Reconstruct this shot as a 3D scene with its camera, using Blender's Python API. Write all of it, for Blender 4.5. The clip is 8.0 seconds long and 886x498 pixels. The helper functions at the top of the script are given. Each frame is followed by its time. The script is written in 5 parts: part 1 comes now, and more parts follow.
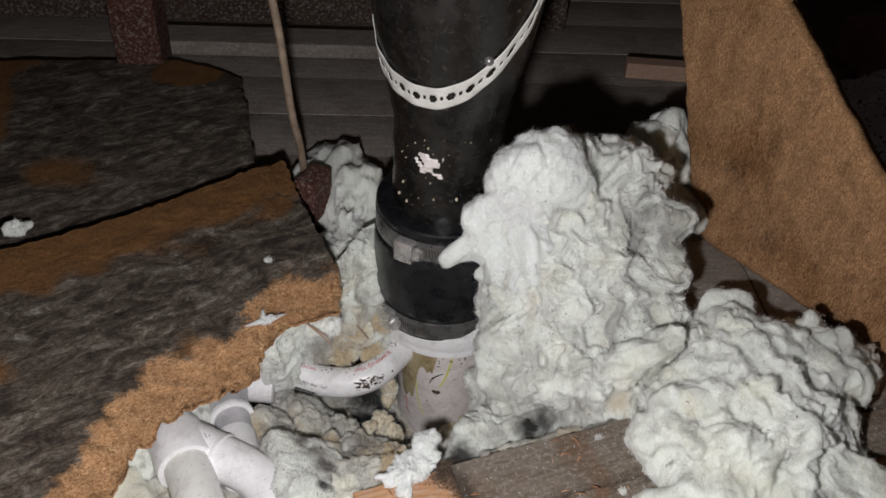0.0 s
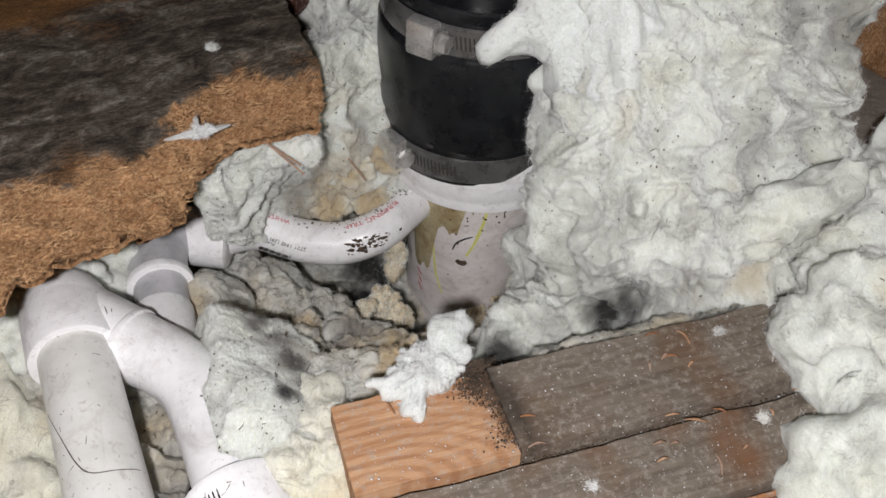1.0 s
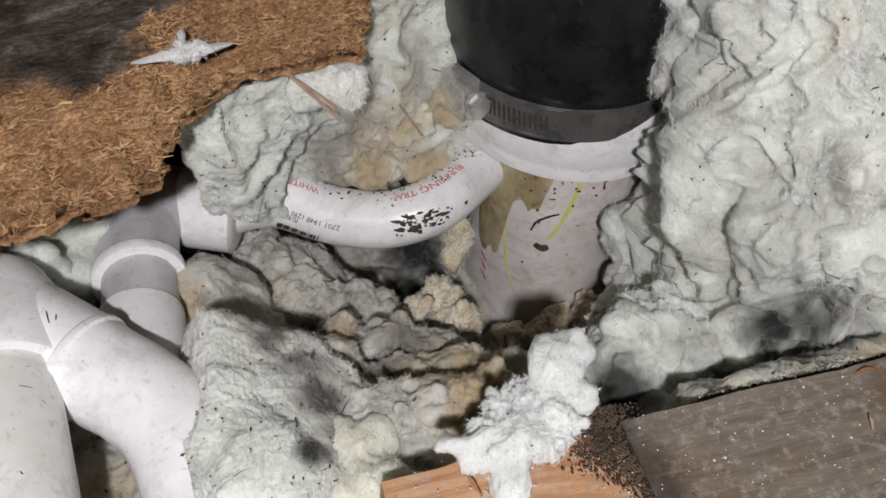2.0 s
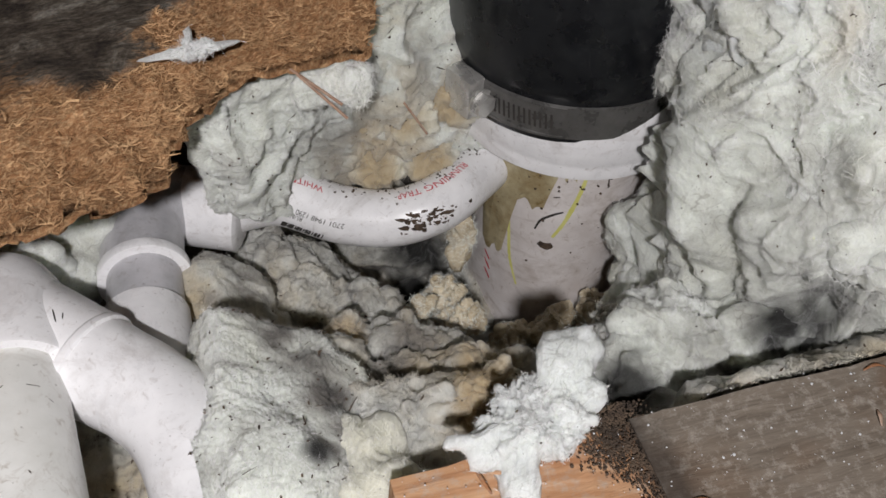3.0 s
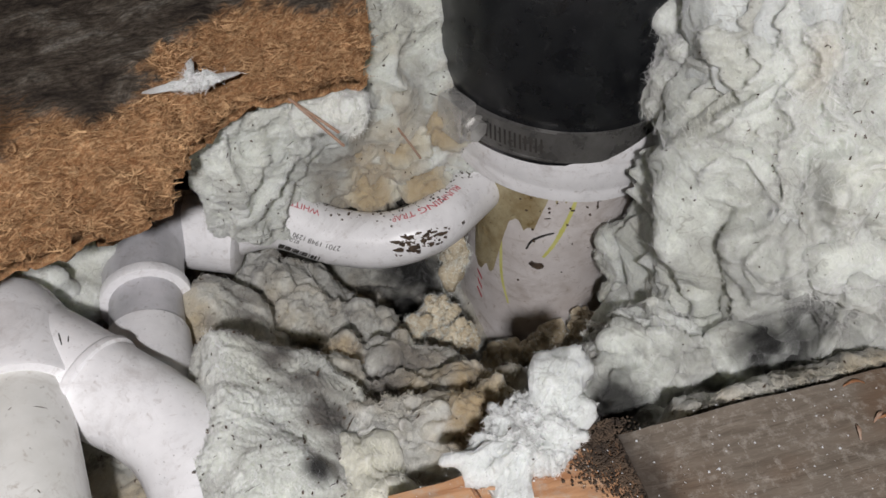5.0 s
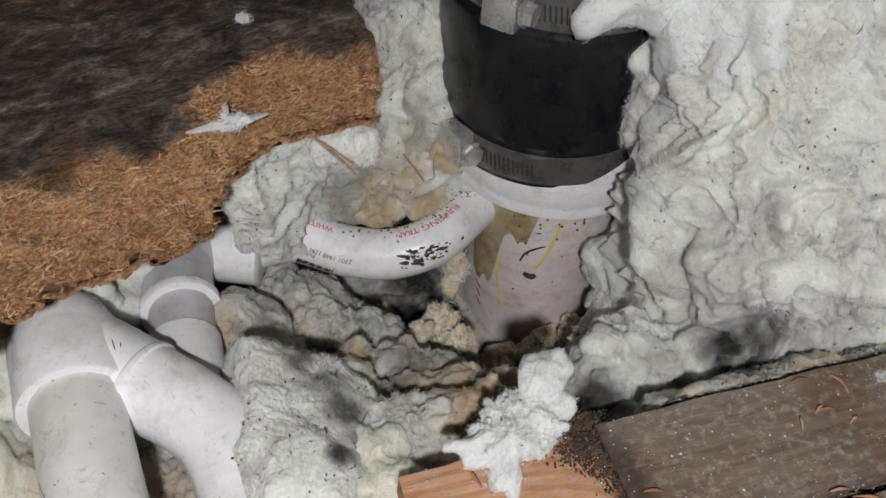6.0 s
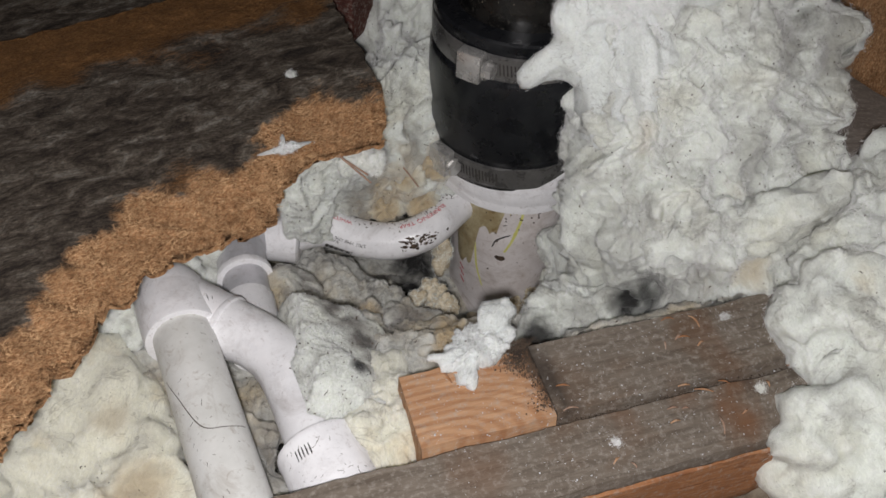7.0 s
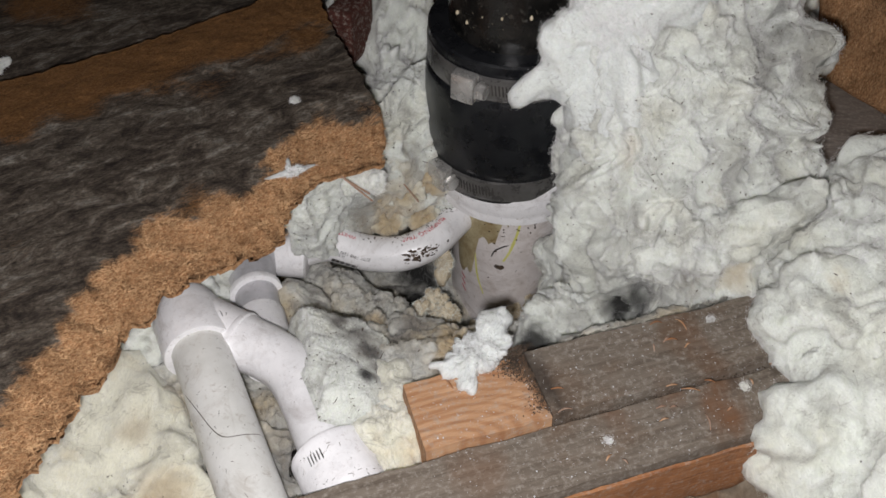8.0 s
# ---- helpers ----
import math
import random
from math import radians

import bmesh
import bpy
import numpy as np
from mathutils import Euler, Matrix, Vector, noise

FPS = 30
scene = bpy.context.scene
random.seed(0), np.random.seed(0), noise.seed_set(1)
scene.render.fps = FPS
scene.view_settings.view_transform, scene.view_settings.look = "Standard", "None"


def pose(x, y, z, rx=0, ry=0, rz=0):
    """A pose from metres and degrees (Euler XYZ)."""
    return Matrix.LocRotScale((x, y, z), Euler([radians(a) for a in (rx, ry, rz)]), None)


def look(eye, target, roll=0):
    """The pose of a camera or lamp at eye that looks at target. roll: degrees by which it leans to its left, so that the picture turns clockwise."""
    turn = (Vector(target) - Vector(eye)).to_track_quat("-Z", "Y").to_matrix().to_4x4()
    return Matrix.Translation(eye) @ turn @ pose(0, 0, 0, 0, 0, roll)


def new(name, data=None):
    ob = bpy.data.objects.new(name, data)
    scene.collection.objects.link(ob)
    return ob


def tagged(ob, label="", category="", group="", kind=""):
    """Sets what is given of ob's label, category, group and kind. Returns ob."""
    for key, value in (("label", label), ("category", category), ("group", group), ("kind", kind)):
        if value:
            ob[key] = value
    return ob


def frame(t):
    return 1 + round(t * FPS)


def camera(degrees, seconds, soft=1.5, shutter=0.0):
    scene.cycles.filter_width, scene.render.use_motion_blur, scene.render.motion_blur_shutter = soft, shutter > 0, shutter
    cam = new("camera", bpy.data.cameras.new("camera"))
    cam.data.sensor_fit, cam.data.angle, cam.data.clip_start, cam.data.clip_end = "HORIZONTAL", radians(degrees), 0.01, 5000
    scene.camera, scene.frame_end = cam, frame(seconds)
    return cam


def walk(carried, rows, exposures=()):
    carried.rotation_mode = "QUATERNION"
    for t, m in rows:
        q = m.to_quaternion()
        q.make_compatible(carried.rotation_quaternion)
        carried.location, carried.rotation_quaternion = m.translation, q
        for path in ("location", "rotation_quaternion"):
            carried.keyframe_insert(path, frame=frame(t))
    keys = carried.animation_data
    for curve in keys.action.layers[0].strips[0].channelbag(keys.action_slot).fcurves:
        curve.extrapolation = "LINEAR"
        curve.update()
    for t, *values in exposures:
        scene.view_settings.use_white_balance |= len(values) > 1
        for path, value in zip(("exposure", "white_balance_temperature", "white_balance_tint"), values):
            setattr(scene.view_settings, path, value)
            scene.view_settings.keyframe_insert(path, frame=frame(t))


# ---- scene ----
import itertools

cam = camera(54.0, 8.0, soft=1.6, shutter=0.0)
PATH = [
    (0, (0.039, 0.105, 0.57), (0.154, 1.663, -0.678), 3.4),
    (0.5, (0.048, 0.189, 0.481), (0.162, 1.685, -0.843), 3.2),
    (1, (0.043, 0.277, 0.355), (0.133, 1.669, -1.078), 4.7),
    (1.5, (0.025, 0.347, 0.274), (0.081, 1.685, -1.212), 5.6),
    (2, (0.021, 0.388, 0.246), (0.058, 1.731, -1.236), 4.1),
    (3.5, (0.017, 0.387, 0.245), (0.058, 1.729, -1.237), 4.1),
    (4, (0.018, 0.384, 0.249), (0.058, 1.733, -1.227), 4.0),
    (4.5, (0.018, 0.383, 0.253), (0.064, 1.74, -1.216), 3.9),
    (5.8, (0.015, 0.367, 0.268), (0.082, 1.753, -1.172), 4.5),
    (6, (0.015, 0.352, 0.295), (0.069, 1.728, -1.156), 3.9),
    (6.5, (0.013, 0.284, 0.362), (0.062, 1.665, -1.085), 3.5),
    (7, (0.024, 0.218, 0.416), (0.062, 1.604, -1.026), 3.2),
    (7.5, (0.026, 0.199, 0.447), (0.056, 1.585, -0.995), 2.3),
    (8, (0.03, 0.2, 0.444), (0.047, 1.592, -0.992), 1.0),
]
walk(cam, [(t, look(eye, target, roll)) for t, eye, target, roll in PATH],
     exposures=[(0.0, 0.05), (0.5, 0.08), (1.5, 0.26), (2.0, 0.2), (3.5, 0.12), (4.5, 0.1), (5.8, 0.0), (6.5, -0.17), (7.0, -0.13), (8.0, 0.0)])

# ---- light: one torch carried at the phone, and a black attic round it ----
world = bpy.data.worlds.new("world")
scene.world = world
world.use_nodes = True
world.node_tree.nodes["Background"].inputs[0].default_value = (0.5, 0.55, 0.6, 1)
world.node_tree.nodes["Background"].inputs[1].default_value = 0.012
torch = bpy.data.lights.new("torch", "POINT")
torch.energy, torch.shadow_soft_size, torch.color = 13.2, 0.012, (1.0, 0.968, 0.972)
new("torch", torch).location = (0.018, 0.19, 0.42)


# ---- materials ----
def material(name):
    m = bpy.data.materials.new(name)
    m.use_nodes = True
    return m, m.node_tree.nodes, m.node_tree.links, m.node_tree.nodes["Principled BSDF"]


def ramp(nodes, links, src, stops):
    r = nodes.new("ShaderNodeValToRGB")
    els = r.color_ramp.elements
    els[0].position, els[0].color = stops[0][0], (*stops[0][1], 1)
    els[1].position, els[1].color = stops[-1][0], (*stops[-1][1], 1)
    for p, c in stops[1:-1]:
        els.new(p).color = (*c, 1)
    links.new(src, r.inputs[0])
    return r.outputs[0]


def noise_tex(nodes, links, scale, detail=5, rough=0.6, stretch=None, turn=0.0, warp=0.0, where="Object"):
    co = nodes.new("ShaderNodeTexCoord")
    src = co.outputs[where]
    if stretch or turn:
        mp = nodes.new("ShaderNodeMapping")
        mp.vector_type = "TEXTURE"
        mp.inputs["Rotation"].default_value = (0, 0, radians(turn))
        if stretch:
            mp.inputs["Scale"].default_value = [1 / s for s in stretch]
        links.new(src, mp.inputs[0])
        src = mp.outputs[0]
    n = nodes.new("ShaderNodeTexNoise")
    n.inputs["Scale"].default_value, n.inputs["Detail"].default_value = scale, detail
    n.inputs["Roughness"].default_value, n.inputs["Distortion"].default_value = rough, warp
    links.new(src, n.inputs["Vector"])
    return n.outputs[0]


def mix(nodes, links, fac, a, b, mode="MIX"):
    m = nodes.new("ShaderNodeMix")
    m.data_type, m.blend_type = "RGBA", mode
    for value, socket in ((fac, m.inputs[0]), (a, m.inputs[6]), (b, m.inputs[7])):
        if isinstance(value, (int, float)):
            socket.default_value = value
        elif isinstance(value, tuple):
            socket.default_value = (*value, 1)
        else:
            links.new(value, socket)
    return m.outputs[2]


def grey(v):
    return (v, v, v)


def bumped(nodes, links, bsdf, height, strength, distance):
    b = nodes.new("ShaderNodeBump")
    b.inputs["Strength"].default_value, b.inputs["Distance"].default_value = strength, distance
    links.new(height, b.inputs["Height"])
    links.new(b.outputs[0], bsdf.inputs["Normal"])


def attr(nodes, name):
    a = nodes.new("ShaderNodeAttribute")
    a.attribute_name = name
    return a.outputs["Fac"]


LINT = {}


def wool_material(name, base, tint, dirt, dirt_from=0.52, dirt_to=0.75, tint_from=0.5, soot_shade=0.02, lint=False, seams=0.35):
    """Glass wool: pale mat of fibres, blotched by tan stains, grey dust, black soot and painted hollow shade where the
    mesh says so.
    """
    m, nodes, links, bsdf = material(name)
    big = noise_tex(nodes, links, 16, 4, 0.6)
    mid = noise_tex(nodes, links, 38, 6, 0.65, warp=0.4)
    fine = noise_tex(nodes, links, 420, 4, 0.7, stretch=(1, 0.35, 1), warp=1.5)
    speck = noise_tex(nodes, links, 900, 2, 0.5)
    col = mix(nodes, links, ramp(nodes, links, big, [(tint_from, grey(0)), (tint_from + 0.22, grey(1))]), base, tint)
    col = mix(nodes, links, ramp(nodes, links, mid, [(dirt_from, grey(0)), (dirt_to, grey(0.85))]), col, dirt)
    col = mix(nodes, links, 0.4, col, ramp(nodes, links, fine, [(0.3, grey(0.42)), (0.7, grey(1.0))]), "MULTIPLY")
    col = mix(nodes, links, ramp(nodes, links, speck, [(0.70, grey(0)), (0.76, grey(0.7))]), col, (0.05, 0.04, 0.03))
    vein = noise_tex(nodes, links, 42, 3, 0.55, warp=1.4)
    off = nodes.new("ShaderNodeMath")
    off.operation = "SUBTRACT"
    links.new(vein, off.inputs[0])
    off.inputs[1].default_value = 0.5
    far = nodes.new("ShaderNodeMath")
    far.operation = "ABSOLUTE"
    links.new(off.outputs[0], far.inputs[0])
    seam = ramp(nodes, links, far.outputs[0], [(0.0, grey(1)), (0.018, grey(0))])
    seam = mix(nodes, links, 1.0, seam, ramp(nodes, links, mid, [(0.46, grey(0)), (0.58, grey(seams))]), "MULTIPLY")
    col = mix(nodes, links, seam, col, (0.085, 0.062, 0.04))
    col = mix(nodes, links, attr(nodes, "tan"), col, (0.42, 0.31, 0.17))
    col = mix(nodes, links, attr(nodes, "dust"), col, (0.16, 0.145, 0.13))
    col = mix(nodes, links, attr(nodes, "soot_shade"), col, (soot_shade, soot_shade, soot_shade * 0.95))
    links.new(col, bsdf.inputs["Base Color"])
    bsdf.inputs["Roughness"].default_value = 0.95
    bsdf.inputs["Specular IOR Level"].default_value = 0.15
    bsdf.inputs["Sheen Weight"].default_value = 0.25
    bsdf.inputs["Subsurface Weight"].default_value = 0.0 if lint else 0.6
    bsdf.inputs["Subsurface Radius"].default_value = (1.0, 1.0, 0.9)
    bsdf.inputs["Subsurface Scale"].default_value = 0.011
    if lint:
        return m
    crumple = noise_tex(nodes, links, 150, 6, 0.7, warp=1.2)
    both = nodes.new("ShaderNodeMath")
    both.operation = "MULTIPLY_ADD"
    links.new(fine, both.inputs[0])
    both.inputs[1].default_value = 0.45
    links.new(crumple, both.inputs[2])
    bumped(nodes, links, bsdf, both.outputs[0], 0.6, 0.003)
    pale = [tuple(min(c * 1.2, 0.93) for c in k) for k in (base, tint, dirt)]
    LINT[name] = wool_material(name + "_lint", *pale, dirt_from, dirt_to, tint_from, soot_shade, True, seams)
    return m


def plain_material(name, c1, c2, scale, rough=0.5, metal=0.0, bump=0.0, lo=0.35, hi=0.65, stretch=None, dist=0.001, scuffs=None, coat=0.0, turn=0.0):
    m, nodes, links, bsdf = material(name)
    n = noise_tex(nodes, links, scale, 6, 0.65, stretch=stretch, turn=turn)
    col = ramp(nodes, links, n, [(lo, c1), (hi, c2)])
    if scuffs:
        s = noise_tex(nodes, links, scale * 5, 5, 0.7, warp=0.8)
        col = mix(nodes, links, ramp(nodes, links, s, [(0.57, grey(0)), (0.72, grey(0.8))]), col, scuffs)
        if c1[0] > 0.35 and not metal:
            smear = noise_tex(nodes, links, 26, 7, 0.72, stretch=(1, 1, 2.2), turn=30, warp=0.9)
            col = mix(nodes, links, ramp(nodes, links, smear, [(0.52, grey(0)), (0.70, grey(0.6))]), col, tuple(c * 0.92 for c in scuffs))
        sp = noise_tex(nodes, links, scale * 14, 3, 0.6)
        col = mix(nodes, links, ramp(nodes, links, sp, [(0.69, grey(0)), (0.74, grey(0.7))]), col, tuple(c * 0.45 for c in scuffs))
    links.new(col, bsdf.inputs["Base Color"])
    r = ramp(nodes, links, n, [(0.3, grey(max(rough - 0.12, 0.02))), (0.7, grey(min(rough + 0.12, 1)))])
    links.new(r, bsdf.inputs["Roughness"])
    bsdf.inputs["Metallic"].default_value = metal
    bsdf.inputs["Coat Weight"].default_value = coat
    if bump:
        bumped(nodes, links, bsdf, noise_tex(nodes, links, scale * 3, 6, 0.7, stretch=stretch, turn=turn), bump, dist)
    return m


def wood_material(name, pale, dark, stain, turn=0.0, scale=30, grain=16, stain_amount=0.6):
    """Wood with long grain along x of its own frame, stains and dust."""
    m, nodes, links, bsdf = material(name)
    g = noise_tex(nodes, links, scale, 8, 0.65, stretch=(1, grain, grain), turn=turn, warp=0.6)
    st = noise_tex(nodes, links, 14, 5, 0.65, turn=turn, warp=0.5)
    dust = noise_tex(nodes, links, 260, 4, 0.75)
    col = ramp(nodes, links, g, [(0.3, dark), (0.5, tuple((a + b) / 2 for a, b in zip(pale, dark))), (0.72, pale)])
    col = mix(nodes, links, ramp(nodes, links, st, [(0.5, grey(0)), (0.68, grey(stain_amount))]), col, stain)
    col = mix(nodes, links, ramp(nodes, links, dust, [(0.50, grey(0)), (0.68, grey(0.5))]), col, (0.42, 0.385, 0.34))
    col = mix(nodes, links, attr(nodes, "rust"), col, (0.165, 0.082, 0.042))
    col = mix(nodes, links, attr(nodes, "soil"), col, (0.035, 0.027, 0.022))
    links.new(col, bsdf.inputs["Base Color"])
    bsdf.inputs["Roughness"].default_value = 0.85
    bsdf.inputs["Specular IOR Level"].default_value = 0.25
    bumped(nodes, links, bsdf, g, 0.6, 0.0015)
    return m


def fibreboard_material():
    """Weathered softboard: grey-black crust, brown where it is worn, raw orange fibre where it is torn."""
    m, nodes, links, bsdf = material("fibreboard")
    n1 = noise_tex(nodes, links, 34, 8, 0.75, stretch=(1, 1.8, 1), turn=32, warp=0.6)
    n2 = noise_tex(nodes, links, 130, 8, 0.8, stretch=(1, 3.5, 1), turn=32, warp=1.0)
    n4 = noise_tex(nodes, links, 520, 4, 0.7)
    n3 = noise_tex(nodes, links, 330, 5, 0.75, stretch=(1, 3.5, 1), turn=40, warp=1.0)
    crust = ramp(nodes, links, n1, [(0.34, (0.035, 0.028, 0.024)), (0.46, (0.105, 0.082, 0.064)), (0.55, (0.20, 0.165, 0.13)), (0.66, (0.42, 0.385, 0.335))])
    crust = mix(nodes, links, 0.85, crust, ramp(nodes, links, n2, [(0.36, grey(0.15)), (0.58, grey(1.0))]), "MULTIPLY")
    raw0 = ramp(nodes, links, n3, [(0.3, (0.15, 0.065, 0.028)), (0.48, (0.43, 0.222, 0.104)), (0.68, (0.78, 0.52, 0.29))])
    raw = mix(nodes, links, 0.6, raw0, ramp(nodes, links, n1, [(0.35, grey(0.4)), (0.6, grey(1.15))]), "MULTIPLY")
    brown = ramp(nodes, links, n3, [(0.3, (0.10, 0.044, 0.016)), (0.52, (0.28, 0.135, 0.05)), (0.75, (0.50, 0.29, 0.125))])
    brown = mix(nodes, links, 0.5, brown, ramp(nodes, links, n1, [(0.3, grey(0.35)), (0.6, grey(1.0))]), "MULTIPLY")
    brown = mix(nodes, links, 0.35, brown, ramp(nodes, links, n2, [(0.3, grey(0.3)), (0.65, grey(1.0))]), "MULTIPLY")
    def ragged(name):
        half = nodes.new("ShaderNodeMath")
        half.operation = "MULTIPLY"
        links.new(attr(nodes, name), half.inputs[0])
        half.inputs[1].default_value = 0.5
        add = nodes.new("ShaderNodeMath")
        add.operation = "MULTIPLY_ADD"
        links.new(n2, add.inputs[0])
        add.inputs[1].default_value = 0.9
        links.new(half.outputs[0], add.inputs[2])
        return ramp(nodes, links, add.outputs[0], [(0.60, grey(0)), (0.80, grey(1))])
    col = mix(nodes, links, ragged("brown"), crust, brown)
    col = mix(nodes, links, ragged("torn"), col, raw)
    col = mix(nodes, links, 0.6, col, ramp(nodes, links, n4, [(0.35, grey(0.45)), (0.6, grey(1.15))]), "MULTIPLY")
    links.new(col, bsdf.inputs["Base Color"])
    bsdf.inputs["Roughness"].default_value = 0.92
    bsdf.inputs["Specular IOR Level"].default_value = 0.2
    bumped(nodes, links, bsdf, n2, 0.9, 0.003)
    return m


WOOL = wool_material("glass_wool", (0.83, 0.865, 0.80), (0.76, 0.765, 0.66), (0.36, 0.35, 0.32), 0.50, 0.78)
WOOL_GREY = wool_material("soiled_glass_wool", (0.64, 0.64, 0.59), (0.56, 0.47, 0.32), (0.20, 0.185, 0.165), 0.48, 0.68, 0.45, seams=0.6)
WOOL_YELLOW = wool_material("yellowed_glass_wool", (0.86, 0.85, 0.72), (0.72, 0.60, 0.38), (0.50, 0.48, 0.40), 0.56, 0.8, 0.55)
WOOL_WHITE = wool_material("clean_glass_wool", (0.86, 0.90, 0.87), (0.80, 0.84, 0.81), (0.62, 0.64, 0.62), 0.6, 0.8)
FIBRE = plain_material("glass_fibre", (0.78, 0.81, 0.76), (0.88, 0.90, 0.86), 60, 0.8)
FIBRE_TAN = plain_material("wood_fibre", (0.27, 0.135, 0.055), (0.70, 0.45, 0.24), 90, 0.85)
FOAM = plain_material("aged_foam", (0.44, 0.36, 0.24), (0.66, 0.58, 0.43), 70, 0.75, bump=0.4, dist=0.002, scuffs=(0.16, 0.11, 0.06))
GLUE = plain_material("dried_sealant", (0.27, 0.20, 0.10), (0.48, 0.42, 0.27), 60, 0.35, bump=0.4, dist=0.002, scuffs=(0.12, 0.08, 0.03))
PVC = plain_material("white_pvc", (0.74, 0.735, 0.75), (0.86, 0.855, 0.87), 45, 0.33, scuffs=(0.50, 0.47, 0.46), bump=0.05)
PVC_GREY = plain_material("greyed_pvc", (0.42, 0.42, 0.44), (0.58, 0.57, 0.60), 45, 0.4, scuffs=(0.30, 0.28, 0.27), bump=0.05)
PVC_OLD = plain_material("dull_pvc_pipe", (0.66, 0.66, 0.63), (0.80, 0.80, 0.78), 30, 0.4, scuffs=(0.42, 0.38, 0.33), bump=0.05)
PVC_RISER = plain_material("stained_riser_pvc", (0.62, 0.57, 0.55), (0.78, 0.74, 0.73), 40, 0.45, scuffs=(0.40, 0.33, 0.28), bump=0.08)
RUBBER = plain_material("black_rubber", (0.006, 0.0065, 0.008), (0.012, 0.013, 0.015), 60, 0.3, bump=0.05, scuffs=(0.032, 0.032, 0.034))
IRON = plain_material("black_coated_iron", (0.004, 0.004, 0.004), (0.014, 0.013, 0.012), 50, 0.27, bump=0.3, scuffs=(0.075, 0.07, 0.06))
STEEL = plain_material("stainless_steel", (0.58, 0.57, 0.55), (0.78, 0.77, 0.75), 80, 0.30, metal=0.7, scuffs=(0.34, 0.30, 0.27))
STEEL_DARK = plain_material("tarnished_steel_band", (0.13, 0.127, 0.123), (0.22, 0.215, 0.21), 80, 0.3, metal=0.6, scuffs=(0.10, 0.09, 0.08))
BLACK = plain_material("black_mark", (0.015, 0.013, 0.012), (0.04, 0.035, 0.03), 120, 0.8)
DIRT = plain_material("dry_dirt", (0.03, 0.02, 0.014), (0.11, 0.075, 0.05), 200, 0.95, bump=0.5)
RED = plain_material("red_print", (0.45, 0.03, 0.05), (0.55, 0.06, 0.08), 100, 0.6)
YELLOW = plain_material("yellow_crayon", (0.62, 0.60, 0.16), (0.72, 0.70, 0.28), 100, 0.6)
STRAP = plain_material("grey_strap", (0.50, 0.49, 0.46), (0.62, 0.61, 0.58), 60, 0.5, scuffs=(0.4, 0.38, 0.35))
JOIST = wood_material("weathered_joist", (0.225, 0.19, 0.155), (0.105, 0.083, 0.064), (0.13, 0.075, 0.042), grain=8)
JOIST_RAW = wood_material("fresh_cut_wood", (0.58, 0.36, 0.21), (0.36, 0.18, 0.09), (0.45, 0.26, 0.14), scale=22, grain=9, stain_amount=0.3)
_n, _l, _b = JOIST_RAW.node_tree.nodes, JOIST_RAW.node_tree.links, JOIST_RAW.node_tree.nodes["Principled BSDF"]
_w = _n.new("ShaderNodeTexWave")
_w.wave_type, _w.rings_direction = "RINGS", "Z"
_w.inputs["Scale"].default_value, _w.inputs["Distortion"].default_value, _w.inputs["Detail"].default_value, _w.inputs["Detail Scale"].default_value = 38, 2.5, 3, 1.2
_c = _n.new("ShaderNodeTexCoord")
_m = _n.new("ShaderNodeMapping")
_m.inputs["Location"].default_value = (0.045, 0.085, 0.0)
_m.inputs["Scale"].default_value = (0.7, 1.6, 1.0)
_l.new(_c.outputs["Object"], _m.inputs[0])
_l.new(_m.outputs[0], _w.inputs["Vector"])
_old = _b.inputs["Base Color"].links[0].from_socket
_l.new(mix(_n, _l, 0.75, _old, ramp(_n, _l, _w.outputs[0], [(0.1, (0.80, 0.70, 0.63)), (0.6, (1, 1, 1))]), "MULTIPLY"), _b.inputs["Base Color"])
JOIST_SIDE = wood_material("rusty_joist_side", (0.46, 0.22, 0.10), (0.23, 0.095, 0.042), (0.10, 0.05, 0.03))
FLOOR = wood_material("dusty_floor_boards", (0.27, 0.24, 0.215), (0.15, 0.132, 0.115), (0.11, 0.085, 0.07), grain=5)
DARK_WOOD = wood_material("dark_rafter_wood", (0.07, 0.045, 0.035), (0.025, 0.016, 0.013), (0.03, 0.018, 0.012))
RED_WOOD = wood_material("dark_red_post_wood", (0.10, 0.035, 0.025), (0.04, 0.015, 0.012), (0.05, 0.02, 0.015))
OFFCUT = wood_material("pink_wood_offcut", (0.42, 0.28, 0.20), (0.28, 0.17, 0.12), (0.25, 0.16, 0.11))
BOARD = fibreboard_material()
PAPER = plain_material("white_paper", (0.55, 0.56, 0.58), (0.72, 0.73, 0.76), 40, 0.7)
BRICK = plain_material("red_brick", (0.26, 0.12, 0.09), (0.44, 0.26, 0.21), 60, 0.9, bump=0.5)
PLASTER = plain_material("grey_plasterboard", (0.05, 0.045, 0.04), (0.12, 0.11, 0.10), 30, 0.9)
CABLE = plain_material("tan_cable", (0.14, 0.10, 0.07), (0.30, 0.23, 0.17), 60, 0.6)


# ---- building tools ----
def part(name, verts, faces, mat, parent=None, label="", smooth=True):
    """One mesh object, under a thing or a part when given."""
    me = bpy.data.meshes.new(name)
    me.from_pydata([tuple(v) for v in verts], [], faces)
    me.materials.append(mat)
    if smooth:
        me.polygons.foreach_set("use_smooth", [True] * len(me.polygons))
    me.update()
    if smooth and len(faces) < 12000:
        me.set_sharp_from_angle(angle=radians(42))
    ob = new(name, me)
    if parent is not None:
        ob.parent = parent
    if label:
        tagged(ob, label)
    return ob


